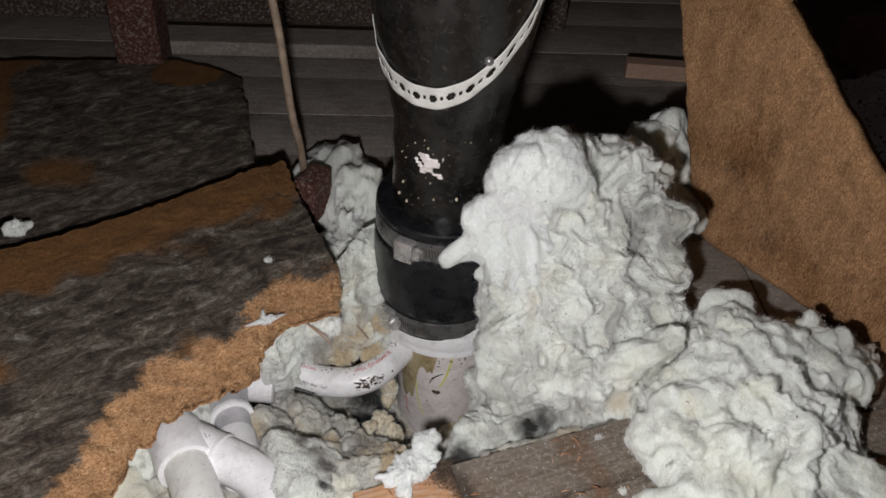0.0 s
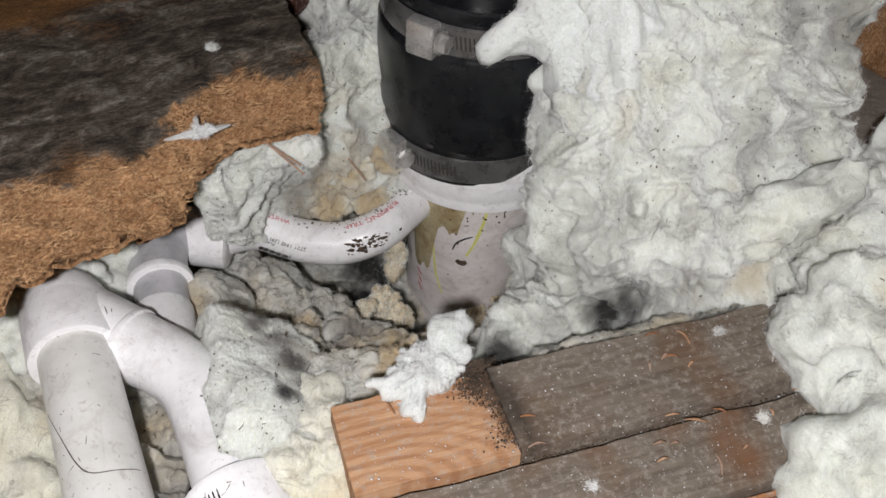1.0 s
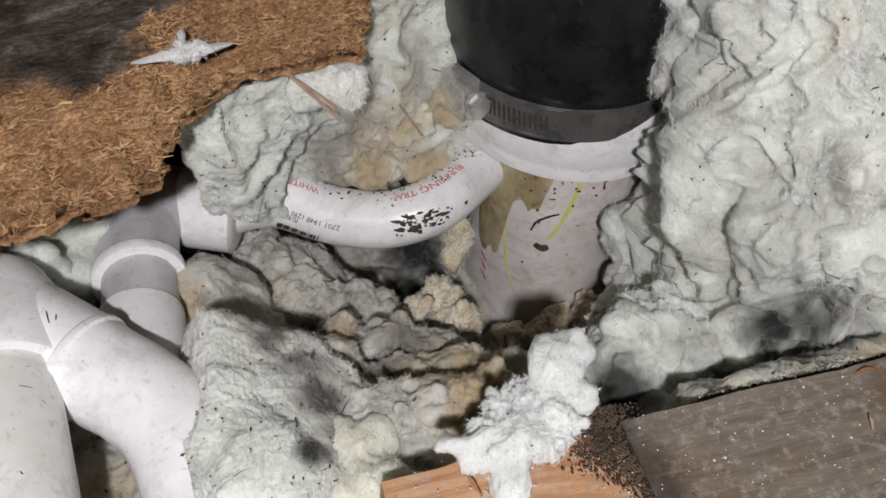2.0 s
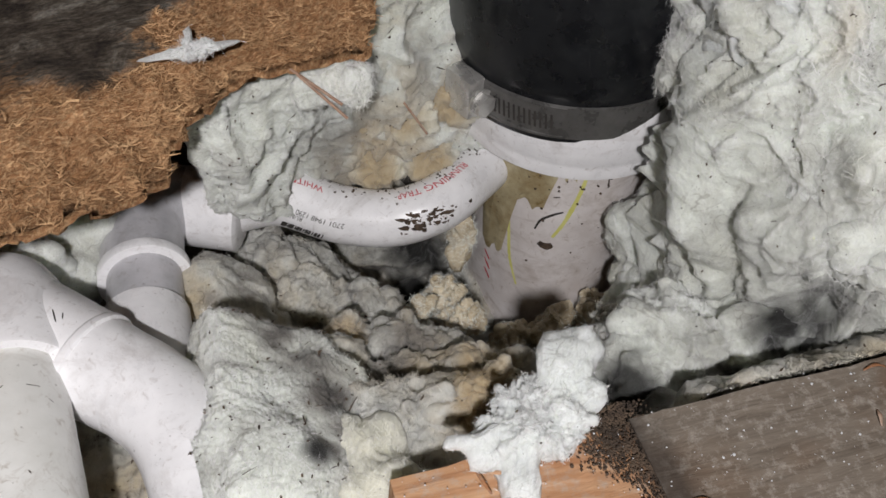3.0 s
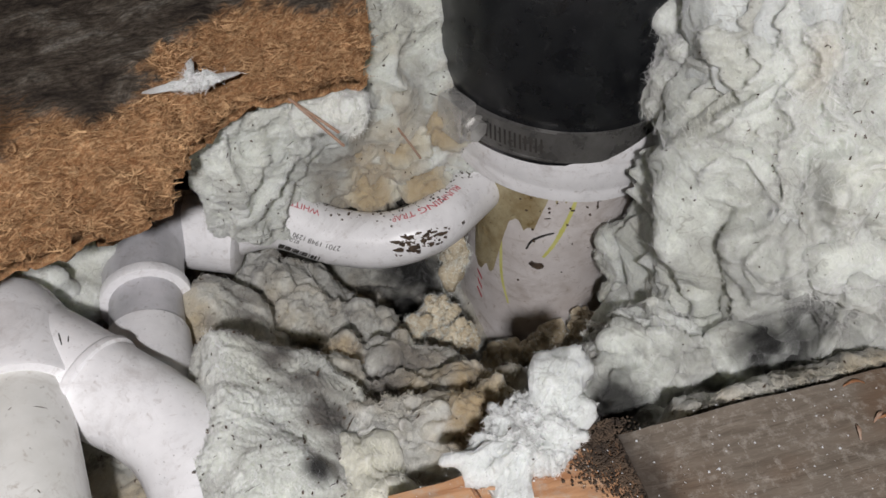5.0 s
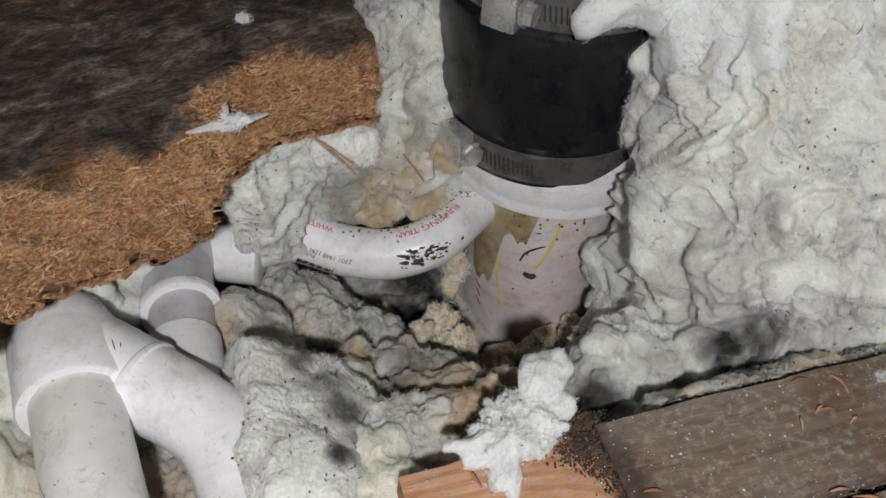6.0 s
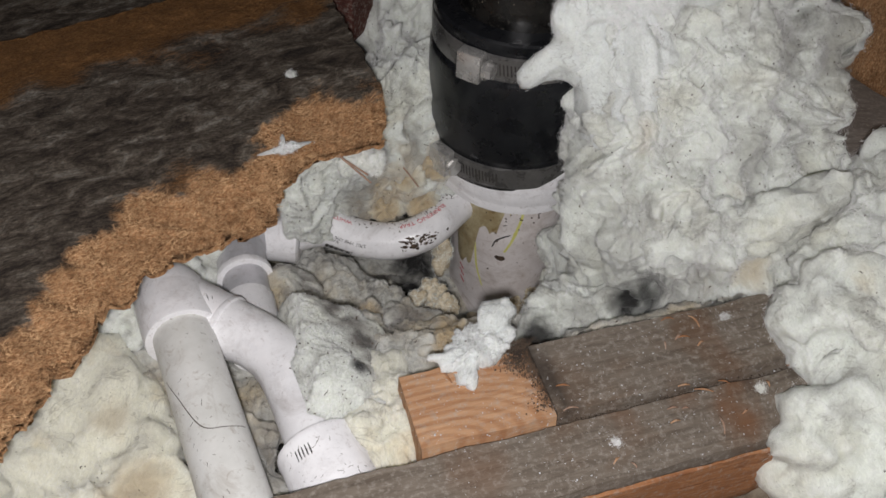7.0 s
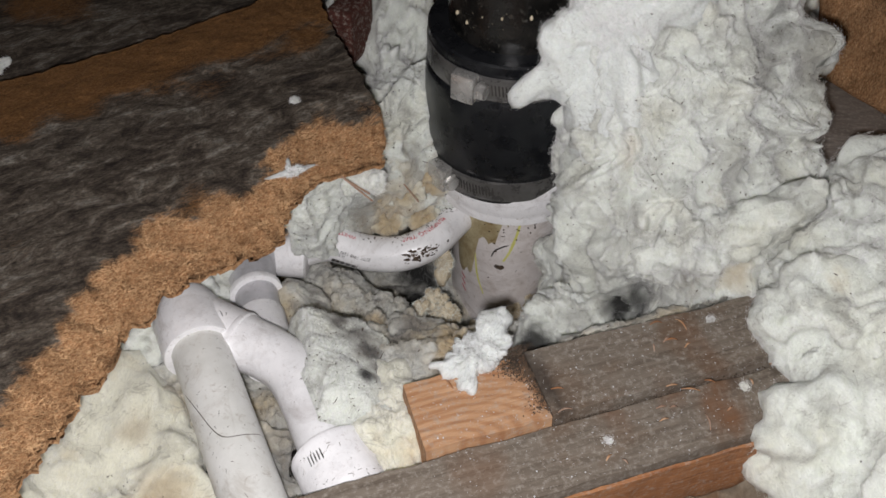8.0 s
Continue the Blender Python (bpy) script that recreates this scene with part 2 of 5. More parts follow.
def from_bm(name, bm, mat, parent=None, label="", smooth=True):
    me = bpy.data.meshes.new(name)
    bmesh.ops.recalc_face_normals(bm, faces=bm.faces)
    bm.to_mesh(me)
    bm.free()
    me.materials.append(mat)
    if smooth:
        me.polygons.foreach_set("use_smooth", [True] * len(me.polygons))
        me.set_sharp_from_angle(angle=radians(42))
    ob = new(name, me)
    if parent is not None:
        ob.parent = parent
    if label:
        tagged(ob, label)
    return ob


def thing(name, label, category, group="", kind=""):
    return tagged(new(name), label, category, group, kind)


def box_bm(bm, lo, hi, m=None, bevel=0.0):
    made = bmesh.ops.create_cube(bm, size=1)["verts"]
    c, d = [(a + b) / 2 for a, b in zip(lo, hi)], [b - a for a, b in zip(lo, hi)]
    for v in made:
        v.co = Vector([c[i] + v.co[i] * d[i] for i in range(3)])
    if bevel:
        edges = list({e for v in made for e in v.link_edges})
        made = list({v for f in bmesh.ops.bevel(bm, geom=edges, offset=bevel, segments=2, affect="EDGES", profile=0.6)["faces"] for v in f.verts} | {v for v in made if v.is_valid})
    if m:
        for v in made:
            v.co = m @ v.co


def lathe(profile, centre=(0, 0, 0), segs=72, closed=False):
    """Verts and faces of a turned form; profile rows are (radius, z)."""
    verts, faces = [], []
    for r, z in profile:
        for k in range(segs):
            a = 2 * math.pi * k / segs
            verts.append((centre[0] + r * math.cos(a), centre[1] + r * math.sin(a), centre[2] + z))
    rows = len(profile)
    for i in range(rows if closed else rows - 1):
        for k in range(segs):
            a, b = i * segs, ((i + 1) % rows) * segs
            faces.append((a + k, a + (k + 1) % segs, b + (k + 1) % segs, b + k))
    return verts, faces


def smooth_path(points, n):
    """Catmull-Rom line through the points."""
    p = [Vector(points[0]) * 2 - Vector(points[1])] + [Vector(q) for q in points] + [Vector(points[-1]) * 2 - Vector(points[-2])]
    out = []
    for i in range(1, len(p) - 2):
        for k in range(n):
            t = k / n
            out.append(0.5 * ((2 * p[i]) + (p[i + 1] - p[i - 1]) * t + (2 * p[i - 1] - 5 * p[i] + 4 * p[i + 1] - p[i + 2]) * t * t + (3 * p[i] - p[i - 1] - 3 * p[i + 1] + p[i + 2]) * t ** 3))
    out.append(Vector(points[-1]))
    return out


def frames(path):
    """Tangent, side and up along a path, without twist."""
    out, side = [], None
    for i, p in enumerate(path):
        t = (path[min(i + 1, len(path) - 1)] - path[max(i - 1, 0)]).normalized()
        if side is None:
            side = t.cross(Vector((0, 0, 1)) if abs(t.z) < 0.9 else Vector((1, 0, 0))).normalized()
        side = (side - t * side.dot(t)).normalized()
        out.append((t, side, side.cross(t)))
    return out


def tube(path, radius, segs=40, caps=True):
    """Tube along a path; radius is a number or a list for each point."""
    fr, verts, faces = frames(path), [], []
    for i, (p, (t, s, u)) in enumerate(zip(path, fr)):
        r = radius[i] if isinstance(radius, list) else radius
        for k in range(segs):
            a = 2 * math.pi * k / segs
            verts.append(p + (s * math.cos(a) + u * math.sin(a)) * r)
    for i in range(len(path) - 1):
        for k in range(segs):
            faces.append((i * segs + k, i * segs + (k + 1) % segs, (i + 1) * segs + (k + 1) % segs, (i + 1) * segs + k))
    if caps:
        faces.append(tuple(range(segs))[::-1])
        faces.append(tuple(range((len(path) - 1) * segs, len(path) * segs)))
    return verts, faces


def straight(a, b, profile):
    """A turned form along the line a to b: profile rows are (metres along, radius)."""
    a, b = Vector(a), Vector(b)
    d = (b - a).normalized()
    return tube([a + d * s for s, r in profile], [r for s, r in profile])


def perlin(P, seed):
    """Gradient noise at the rows of P, about -0.8 to 0.8."""
    grads = np.array([(1, 1, 0), (-1, 1, 0), (1, -1, 0), (-1, -1, 0), (1, 0, 1), (-1, 0, 1), (1, 0, -1), (-1, 0, -1), (0, 1, 1), (0, -1, 1), (0, 1, -1), (0, -1, -1)], dtype=float)
    cell = np.floor(P).astype(np.int64)
    f = P - cell
    w = f * f * f * (f * (f * 6 - 15) + 10)
    total = np.zeros(len(P))
    for dx, dy, dz in itertools.product((0, 1), repeat=3):
        h = (cell[:, 0] + dx) * 73856093 ^ (cell[:, 1] + dy) * 19349663 ^ (cell[:, 2] + dz) * 83492791 ^ int(seed * 10 + 1) * 2654435
        h = (h & 0x7FFFFFFF) * 1103515245 + 12345
        h = ((h >> 9) ^ (h >> 17)) & 0xFFFFF
        g = grads[h % 12]
        dot = g[:, 0] * (f[:, 0] - dx) + g[:, 1] * (f[:, 1] - dy) + g[:, 2] * (f[:, 2] - dz)
        wx = w[:, 0] if dx else 1 - w[:, 0]
        wy = w[:, 1] if dy else 1 - w[:, 1]
        wz = w[:, 2] if dz else 1 - w[:, 2]
        total += dot * wx * wy * wz
    return total


def puffs(P, seed, soft=0.0016):
    """Round puffs parted by sharp creases."""
    n = perlin(P, seed)
    return np.sqrt(n * n + soft) - 0.2


def relief(pts, nors, amount, size, seed):
    """Torn puffs, creases, drawn-out folds and matted fibre along the normals, as old glass wool has."""
    P, N = np.array([tuple(p) for p in pts]), np.array([tuple(n) for n in nors])
    Q = P + np.array((seed * 3.7, seed * 1.3, seed * 7.1))
    warp = np.stack([perlin(Q * (0.75 / size), k) for k in (1, 2, 3)], axis=1) * size
    W = Q + warp * 0.7
    W2 = W + np.stack([perlin(Q * (2.4 / size), k) for k in (4, 5, 6)], axis=1) * size * 0.35
    G = np.stack([W2[:, 0] * 1.3 + W2[:, 2] * 0.4, W2[:, 1] * 1.3, W2[:, 2] * 0.5 - W2[:, 0] * 0.3], axis=1)
    rough = np.clip(0.5 + 1.6 * perlin(Q * (0.5 / size), 9), 0.15, 1.0)
    d = amount * (0.95 * puffs(W * (0.75 / size), 10) + 0.45 * perlin(W * (0.5 / size), 11) + 0.30 * puffs(G * (1.5 / size), 12) - 0.42 * puffs(G * (1.1 / size), 18, 0.003)
                  + rough * (0.20 * puffs(W2 * (3.0 / size), 13, 0.004) - 0.16 * puffs(W2 * (4.3 / size), 19, 0.004) + 0.09 * puffs(W2 * (6.5 / size), 14, 0.006)))
    d += 0.0012 * rough * puffs(W2 * 260, 15, 0.006) + 0.0008 * perlin(W2 * 420, 16) + 0.0005 * perlin(Q * 900, 17)
    return [Vector(r) for r in P + N * d[:, None]]


def set_masks(ob, masks):
    """masks: name to a function of a place that gives 0 to 1, stored on the mesh's points."""
    me = ob.data
    co = [v.co.copy() for v in me.vertices]
    for name, fn in masks.items():
        a = me.attributes.new(name, "FLOAT", "POINT")
        a.data.foreach_set("value", [fn(c) for c in co])


def spots(*rows):
    """Soft-edged, ragged blotches: rows of x, y, z, radius, strength."""
    def fn(c):
        wob = 1 + 0.45 * noise.noise(c * 70) + 0.3 * noise.noise(c * 190)
        best = 0.0
        for x, y, z, r, k in rows:
            d = math.sqrt((c.x - x) ** 2 + (c.y - y) ** 2 + (0.35 * (c.z - z)) ** 2) / (r * max(wob, 0.3))
            best = max(best, k * min(max(1.5 - 1.3 * d, 0), 1))
        return best
    return fn


def fibres(name, verts, nors, count, length, mat, parent, seed, width=0.00007, lie=0.86, masks=None):
    """Short thin fibres matted over a surface: one joined mesh, each a tapered strip; lie 1 is flat, 0 upright."""
    rs = np.random.RandomState(int(seed * 10) + 5)
    V, N = np.array([tuple(v) for v in verts]), np.array([tuple(n) for n in nors])
    pick = rs.randint(0, len(V), count)
    p, n = V[pick], N[pick]
    d = rs.normal(size=(count, 3))
    d -= n * (d * n).sum(1, keepdims=True)
    d /= np.linalg.norm(d, axis=1, keepdims=True) + 1e-9
    d = d * lie + n * np.abs(rs.normal(0.25, 0.3, size=(count, 1))) * (1.3 - lie)
    d /= np.linalg.norm(d, axis=1, keepdims=True) + 1e-9
    jit = rs.normal(size=(count, 3))
    side = np.cross(d, n * 0.5 + jit * 0.5)
    side *= width * rs.uniform(0.6, 1.5, (count, 1)) / (np.linalg.norm(side, axis=1, keepdims=True) + 1e-9)
    ln = length * rs.uniform(0.3, 1.2, (count, 1))
    a, c = p + n * 0.0001, p + d * ln + n * rs.uniform(0.0, 0.0012, (count, 1))
    co = np.stack([a - side, a + side, c + side * 0.4, c - side * 0.4], axis=1).reshape(-1, 3)
    me = bpy.data.meshes.new(name)
    me.vertices.add(count * 4)
    me.vertices.foreach_set("co", co.ravel())
    me.loops.add(count * 4)
    me.loops.foreach_set("vertex_index", np.arange(count * 4))
    me.polygons.add(count)
    me.polygons.foreach_set("loop_start", np.arange(count) * 4)
    me.update(calc_edges=True)
    me.materials.append(mat)
    ob = new(name, me)
    ob.parent = parent
    for key in masks or {}:
        values = np.zeros(len(V), dtype=np.float32)
        parent.data.attributes[key].data.foreach_get("value", values)
        me.attributes.new(key, "FLOAT", "POINT").data.foreach_set("value", np.repeat(values[pick], 4))
    return tagged(ob, kind="stuff")


def grid_faces(nu, nv, wrap=False):
    return [(i * nv + j, (i + 1) * nv + j, (i + 1) * nv + (j + 1), i * nv + j + 1) for i in range(nu - 1) for j in range(nv - 1)]


def sheet_points(fn, nu, nv):
    P = np.array([[fn(i / (nu - 1), j / (nv - 1)) for j in range(nv)] for i in range(nu)])
    N = np.cross(np.gradient(P, axis=0), np.gradient(P, axis=1))
    N /= np.linalg.norm(N, axis=2, keepdims=True) + 1e-12
    return [Vector(p) for p in P.reshape(-1, 3)], [Vector(p) for p in N.reshape(-1, 3)]


def wool_sheet(name, label, fn, nu, nv, mat, amount, size, seed, masks=None, hairs=9000, hair=0.004, flip=False):
    """A crumpled blanket of glass wool over the surface fn(u, v)."""
    pts, nors = sheet_points(fn, nu, nv)
    if flip:
        nors = [-n for n in nors]
    pts = relief(pts, nors, amount, size, seed)
    ob = part(name, pts, grid_faces(nu, nv), mat)
    tagged(ob, label, "insulation")
    set_masks(ob, masks or {})
    if hairs:
        fibres("fibre_fuzz", pts, nors, hairs * 2, hair * 0.9, LINT.get(mat.name, FIBRE), ob, seed, masks=masks)
    return ob


ICO = {}


def ico(level):
    if level not in ICO:
        bm = bmesh.new()
        bmesh.ops.create_icosphere(bm, subdivisions=level, radius=1)
        bm.verts.ensure_lookup_table()
        ICO[level] = ([v.co.copy() for v in bm.verts], [tuple(v.index for v in f.verts) for f in bm.faces])
        bm.free()
    return ICO[level]


NEAR = {}


def smoothed(values, level, rounds):
    """Averages a value on the sphere's points with its neighbours."""
    if level not in NEAR:
        e = {tuple(sorted((f[k], f[(k + 1) % 3]))) for f in ico(level)[1] for k in range(3)}
        NEAR[level] = np.array(sorted(e))
    e = NEAR[level]
    n = len(values)
    count = np.bincount(e.ravel(), minlength=n)
    for _ in range(rounds):
        total = np.bincount(e[:, 0], values[e[:, 1]], n) + np.bincount(e[:, 1], values[e[:, 0]], n)
        values = 0.4 * values + 0.6 * total / count
    return values


def wool_clump(name, label, lumps, mat, amount, size, seed, masks=None, hairs=3000, hair=0.004, level=6, ragged=0.35, category="insulation", melt=6):
    """A torn clump, one skin over melted lumps, rows of (x, y, z, rx, ry, rz, turn); the first lump holds its middle."""
    unit, tri = ico(level)
    U = np.array([tuple(c) for c in unit])
    o = np.array(lumps[0][:3])
    reach = np.zeros(len(U))
    for k, (x, y, z, rx, ry, rz, turn) in enumerate(lumps):
        a = radians(turn)
        rot = np.array(((math.cos(a), math.sin(a), 0), (-math.sin(a), math.cos(a), 0), (0, 0, 1)))
        s = 1.0 / np.array((rx, ry, rz))
        d, c = (U @ rot.T) * s, (rot @ (o - np.array((x, y, z)))) * s
        A, B, C = (d * d).sum(1), d @ c, c @ c - 1
        disc = B * B - A * C
        hit = np.where(disc > 0, (-B + np.sqrt(np.maximum(disc, 0))) / A, 0)
        reach = np.maximum(reach, hit)
    rag = np.array([1 + ragged * noise.noise(c * 1.9 + Vector((seed, 0, 0))) + 0.6 * ragged * noise.noise(c * 4.3 + Vector((0, seed, 0))) for c in unit])
    reach = smoothed(reach * rag, level, melt)
    P = o + U * reach[:, None]
    F = np.array(tri)
    FN = np.cross(P[F[:, 1]] - P[F[:, 0]], P[F[:, 2]] - P[F[:, 0]])
    N = np.zeros_like(P)
    for k in range(3):
        np.add.at(N, F[:, k], FN)
    N /= np.linalg.norm(N, axis=1, keepdims=True) + 1e-15
    nors = [Vector(n) for n in N]
    verts = relief([Vector(p) for p in P], nors, amount, size, seed)
    ob = part(name, verts, tri, mat)
    tagged(ob, label, category)
    set_masks(ob, masks or {})
    if hairs:
        fibres("fibre_fuzz", verts, nors, hairs * 2, hair * 0.9, LINT.get(mat.name, FIBRE), ob, seed, masks=masks)
    return ob


def bell(x, y, cx, cy, sx, sy):
    return math.exp(-((x - cx) / sx) ** 2 - ((y - cy) / sy) ** 2)


def step(a, b, x):
    t = min(max((x - a) / (b - a), 0), 1)
    return t * t * (3 - 2 * t)


# ---- the setting ----
J0, JD, JN = Vector((0.082, 0.540, 0)), Vector((0.953, 0.302, 0)).normalized(), Vector((-0.302, 0.953, 0)).normalized()
JM = Matrix.Translation(J0) @ Matrix(((JD.x, JN.x, 0), (JD.y, JN.y, 0), (0, 0, 1))).to_4x4()


def juv(u, v, z):
    return J0 + JD * u + JN * v + Vector((0, 0, z))


def worn_beam(name, u0, u1, v0, v1, z0, z1, mat, seed, step_len=0.006):
    """A rough-sawn timber in the joists' frame with wavering, chipped edges."""
    n = max(int((u1 - u0) / step_len), 2)
    ring = [(0, 0), (0, 0.5), (0, 0.92), (0.06, 1), (0.35, 1), (0.65, 1), (0.94, 1), (1, 0.92), (1, 0.5), (1, 0)]
    verts, faces = [], []
    for i in range(n + 1):
        u = u0 + (u1 - u0) * i / n
        for a, b in ring:
            w = 0.0012 * noise.noise(Vector((u * 30, a * 7 + seed, b * 9))) + 0.0006 * noise.noise(Vector((u * 170, a * 20 + seed, b * 9)))
            verts.append((u, v0 + (v1 - v0) * a + w, z0 + (z1 - z0) * b + w))
    k = len(ring)
    for i in range(n):
        for j in range(k):
            faces.append((i * k + j, (i + 1) * k + j, (i + 1) * k + (j + 1) % k, i * k + (j + 1) % k))
    faces += [tuple(range(k)), tuple(range(n * k, n * k + k))[::-1]]
    ob = part(name, verts, faces, mat, smooth=False)
    ob.matrix_basis = JM
    return ob


def floor_sheet(name, lo, hi, z, mat, label):
    bm = bmesh.new()
    box_bm(bm, (lo[0], lo[1], z - 0.02), (hi[0], hi[1], z))
    return tagged(from_bm(name, bm, mat, smooth=False), label, name.split("_")[0], kind="structure")


ceiling_below = floor_sheet("floor", (-1.6, -0.6), (1.6, 2.2), -0.235, PLASTER, "dusty grey plasterboard under the joists")

# boards of the attic floor behind the stack, each a plank of its own
attic_floor = tagged(new("floor_boards"), "dusty grey attic floor boards behind the stack", "floor", kind="structure")
for i in range(7):
    bm = bmesh.new()
    y0 = 0.895 + i * 0.098
    box_bm(bm, (-0.9, y0, -0.02), (1.5, y0 + 0.0972, 0.0 - 0.0008 * (i % 2)), bevel=0.0006)
    from_bm("plank", bm, FLOOR, attic_floor)
for i in range(5):
    bm = bmesh.new()
    x0 = 0.315 + i * 0.094
    box_bm(bm, (x0, 0.60 + 0.02 * i, -0.02), (x0 + 0.092, 0.893, -0.001 * (i % 2)), bevel=0.002)
    from_bm("plank", bm, FLOOR, attic_floor)

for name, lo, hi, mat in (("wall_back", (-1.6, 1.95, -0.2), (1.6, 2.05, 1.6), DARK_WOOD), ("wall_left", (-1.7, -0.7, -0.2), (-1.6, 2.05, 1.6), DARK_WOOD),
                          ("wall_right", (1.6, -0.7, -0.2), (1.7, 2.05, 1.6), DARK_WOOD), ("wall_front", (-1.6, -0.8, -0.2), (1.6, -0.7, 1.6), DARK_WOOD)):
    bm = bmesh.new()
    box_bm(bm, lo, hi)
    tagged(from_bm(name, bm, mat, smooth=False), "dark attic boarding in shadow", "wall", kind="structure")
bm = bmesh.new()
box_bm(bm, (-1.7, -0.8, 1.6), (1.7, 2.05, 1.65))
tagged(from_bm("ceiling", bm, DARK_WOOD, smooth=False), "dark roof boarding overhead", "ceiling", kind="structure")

# low sill, beam and post at the eaves
bm = bmesh.new()
box_bm(bm, (-0.30, 1.245, 0.001), (0.02, 1.30, 0.022), bevel=0.003)
tagged(from_bm("sill_board", bm, FLOOR, smooth=False), "pale grey dusty board lying along the eaves", "board")
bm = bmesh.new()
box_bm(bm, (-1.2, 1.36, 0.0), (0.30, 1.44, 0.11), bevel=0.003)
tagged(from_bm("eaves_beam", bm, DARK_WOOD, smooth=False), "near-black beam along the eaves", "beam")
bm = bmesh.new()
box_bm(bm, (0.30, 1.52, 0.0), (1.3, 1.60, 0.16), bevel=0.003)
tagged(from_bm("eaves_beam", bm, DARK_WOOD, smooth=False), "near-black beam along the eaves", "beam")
bm = bmesh.new()
box_bm(bm, (-0.335, 1.19, 0.0), (-0.275, 1.25, 0.75), bevel=0.004)
tagged(from_bm("wooden_post", bm, RED_WOOD, smooth=False), "dark red-brown wooden post standing on the floor", "post")
bm = bmesh.new()
box_bm(bm, (-0.05, 1.21, 0.001), (0.02, 1.235, 0.014), pose(0.0, 0.05, 0, 0, 0, -2), bevel=0.002)
tagged(from_bm("wood_offcut", bm, FLOOR, smooth=False), "small grey wooden wedge on the floor boards", "offcut")
bm = bmesh.new()
box_bm(bm, (-0.05, -0.012, 0.001), (0.05, 0.012, 0.024), pose(0.415, 1.215, 0, 0, 0, -6), bevel=0.002)
tagged(from_bm("wood_offcut", bm, OFFCUT, smooth=False), "pinkish sawn wood offcut on the floor boards", "offcut")

# ---- the joists ----
front = worn_beam("joist", -0.9, 1.1, -0.101, -0.0563, -0.235, 0.0, JOIST, 3)
tagged(front, "grey weathered timber joist with rusty stained side", "joist", "floor joists")
side = worn_beam("stained_side", -0.9, 1.1, -0.1035, -0.1015, -0.235, -0.004, JOIST_SIDE, 5)
side.parent = front
side.matrix_basis = Matrix.Identity(4)
tagged(side, "orange-brown raw side of the joist")
back = worn_beam("joist", 0.004, 1.1, -0.0555, 0.0, -0.235, 0.001, JOIST, 7)
tagged(back, "grey weathered timber joist with a fresh sawn end", "joist", "floor joists")
raw = worn_beam("sawn_end", -0.076, 0.0035, -0.0555, 0.0, -0.235, -0.001, JOIST_RAW, 9)
raw.parent = back
raw.matrix_basis = Matrix.Identity(4)
tagged(raw, "fresh orange sawn wood with curved growth rings")

for ob in (front, back):
    set_masks(ob, {"rust": spots((0.105, -0.086, 0, 0.013, 0.95), (0.100, -0.074, 0, 0.010, 0.8), (0.112, -0.062, 0, 0.009, 0.8), (0.116, -0.045, 0, 0.012, 0.6), (0.110, -0.025, 0, 0.012, 0.5), (0.20, -0.045, 0, 0.022, 0.5), (0.23, -0.07, 0, 0.018, 0.7), (0.20, -0.02, 0, 0.012, 0.5), (0.30, -0.03, 0, 0.025, 0.4), (0.08, -0.062, 0, 0.010, 0.6), (0.04, -0.064, 0, 0.010, 0.6), (0.12, -0.06, 0, 0.009, 0.5), (-0.05, -0.075, 0, 0.02, 0.4)),
                   "soil": spots((0.0, -0.005, 0, 0.010, 0.9), (0.006, -0.02, 0, 0.008, 0.8), (0.008, -0.035, 0, 0.008, 0.8), (0.012, -0.05, 0, 0.007, 0.7), (-0.002, 0.004, 0, 0.01, 0.9), (0.12, -0.0575, 0, 0.004, 0.8), (0.18, -0.0575, 0, 0.005, 0.9), (0.15, -0.0575, 0, 0.004, 0.8))})
set_masks(raw, {"soil": spots((0.002, -0.005, 0, 0.009, 0.85), (0.004, -0.02, 0, 0.007, 0.8), (0.004, -0.035, 0, 0.006, 0.7))})


def shaving(u, v, length, turn, mat, label, curl=0.3):
    """A thin curled wood shaving lying on the joist."""
    vs = []
    for i in range(12):
        s = i / 11
        a = radians(turn) + curl * s
        for k in (-1, 1):
            w = 0.0007 * (1 - 0.6 * abs(2 * s - 1))
            vs.append(juv(u + length * s * math.cos(a) - k * w * math.sin(a), v + length * s * math.sin(a) + k * w * math.cos(a), 0.0016 + 0.0016 * math.sin(s * 3.1)))
    ob = part("wood_shaving", vs, grid_faces(12, 2), mat)
    so = ob.modifiers.new("thick", "SOLIDIFY")
    so.thickness = 0.0003
    return tagged(ob, label, "debris", "shavings on the joist")


rs = random.Random(33)
for k in range(34):
    shaving(rs.uniform(-0.05, 0.30) if k % 2 else rs.gauss(0.112, 0.02), rs.uniform(-0.098, -0.004), rs.uniform(0.004, 0.013), rs.uniform(0, 360), (OFFCUT, JOIST_RAW, JOIST_SIDE)[k % 3], "thin pale wood shaving lying on the joist", rs.uniform(-0.3, 0.3))

# packed dirt and dust in the cut and along the seam of the joists
rnd = random.Random(4)


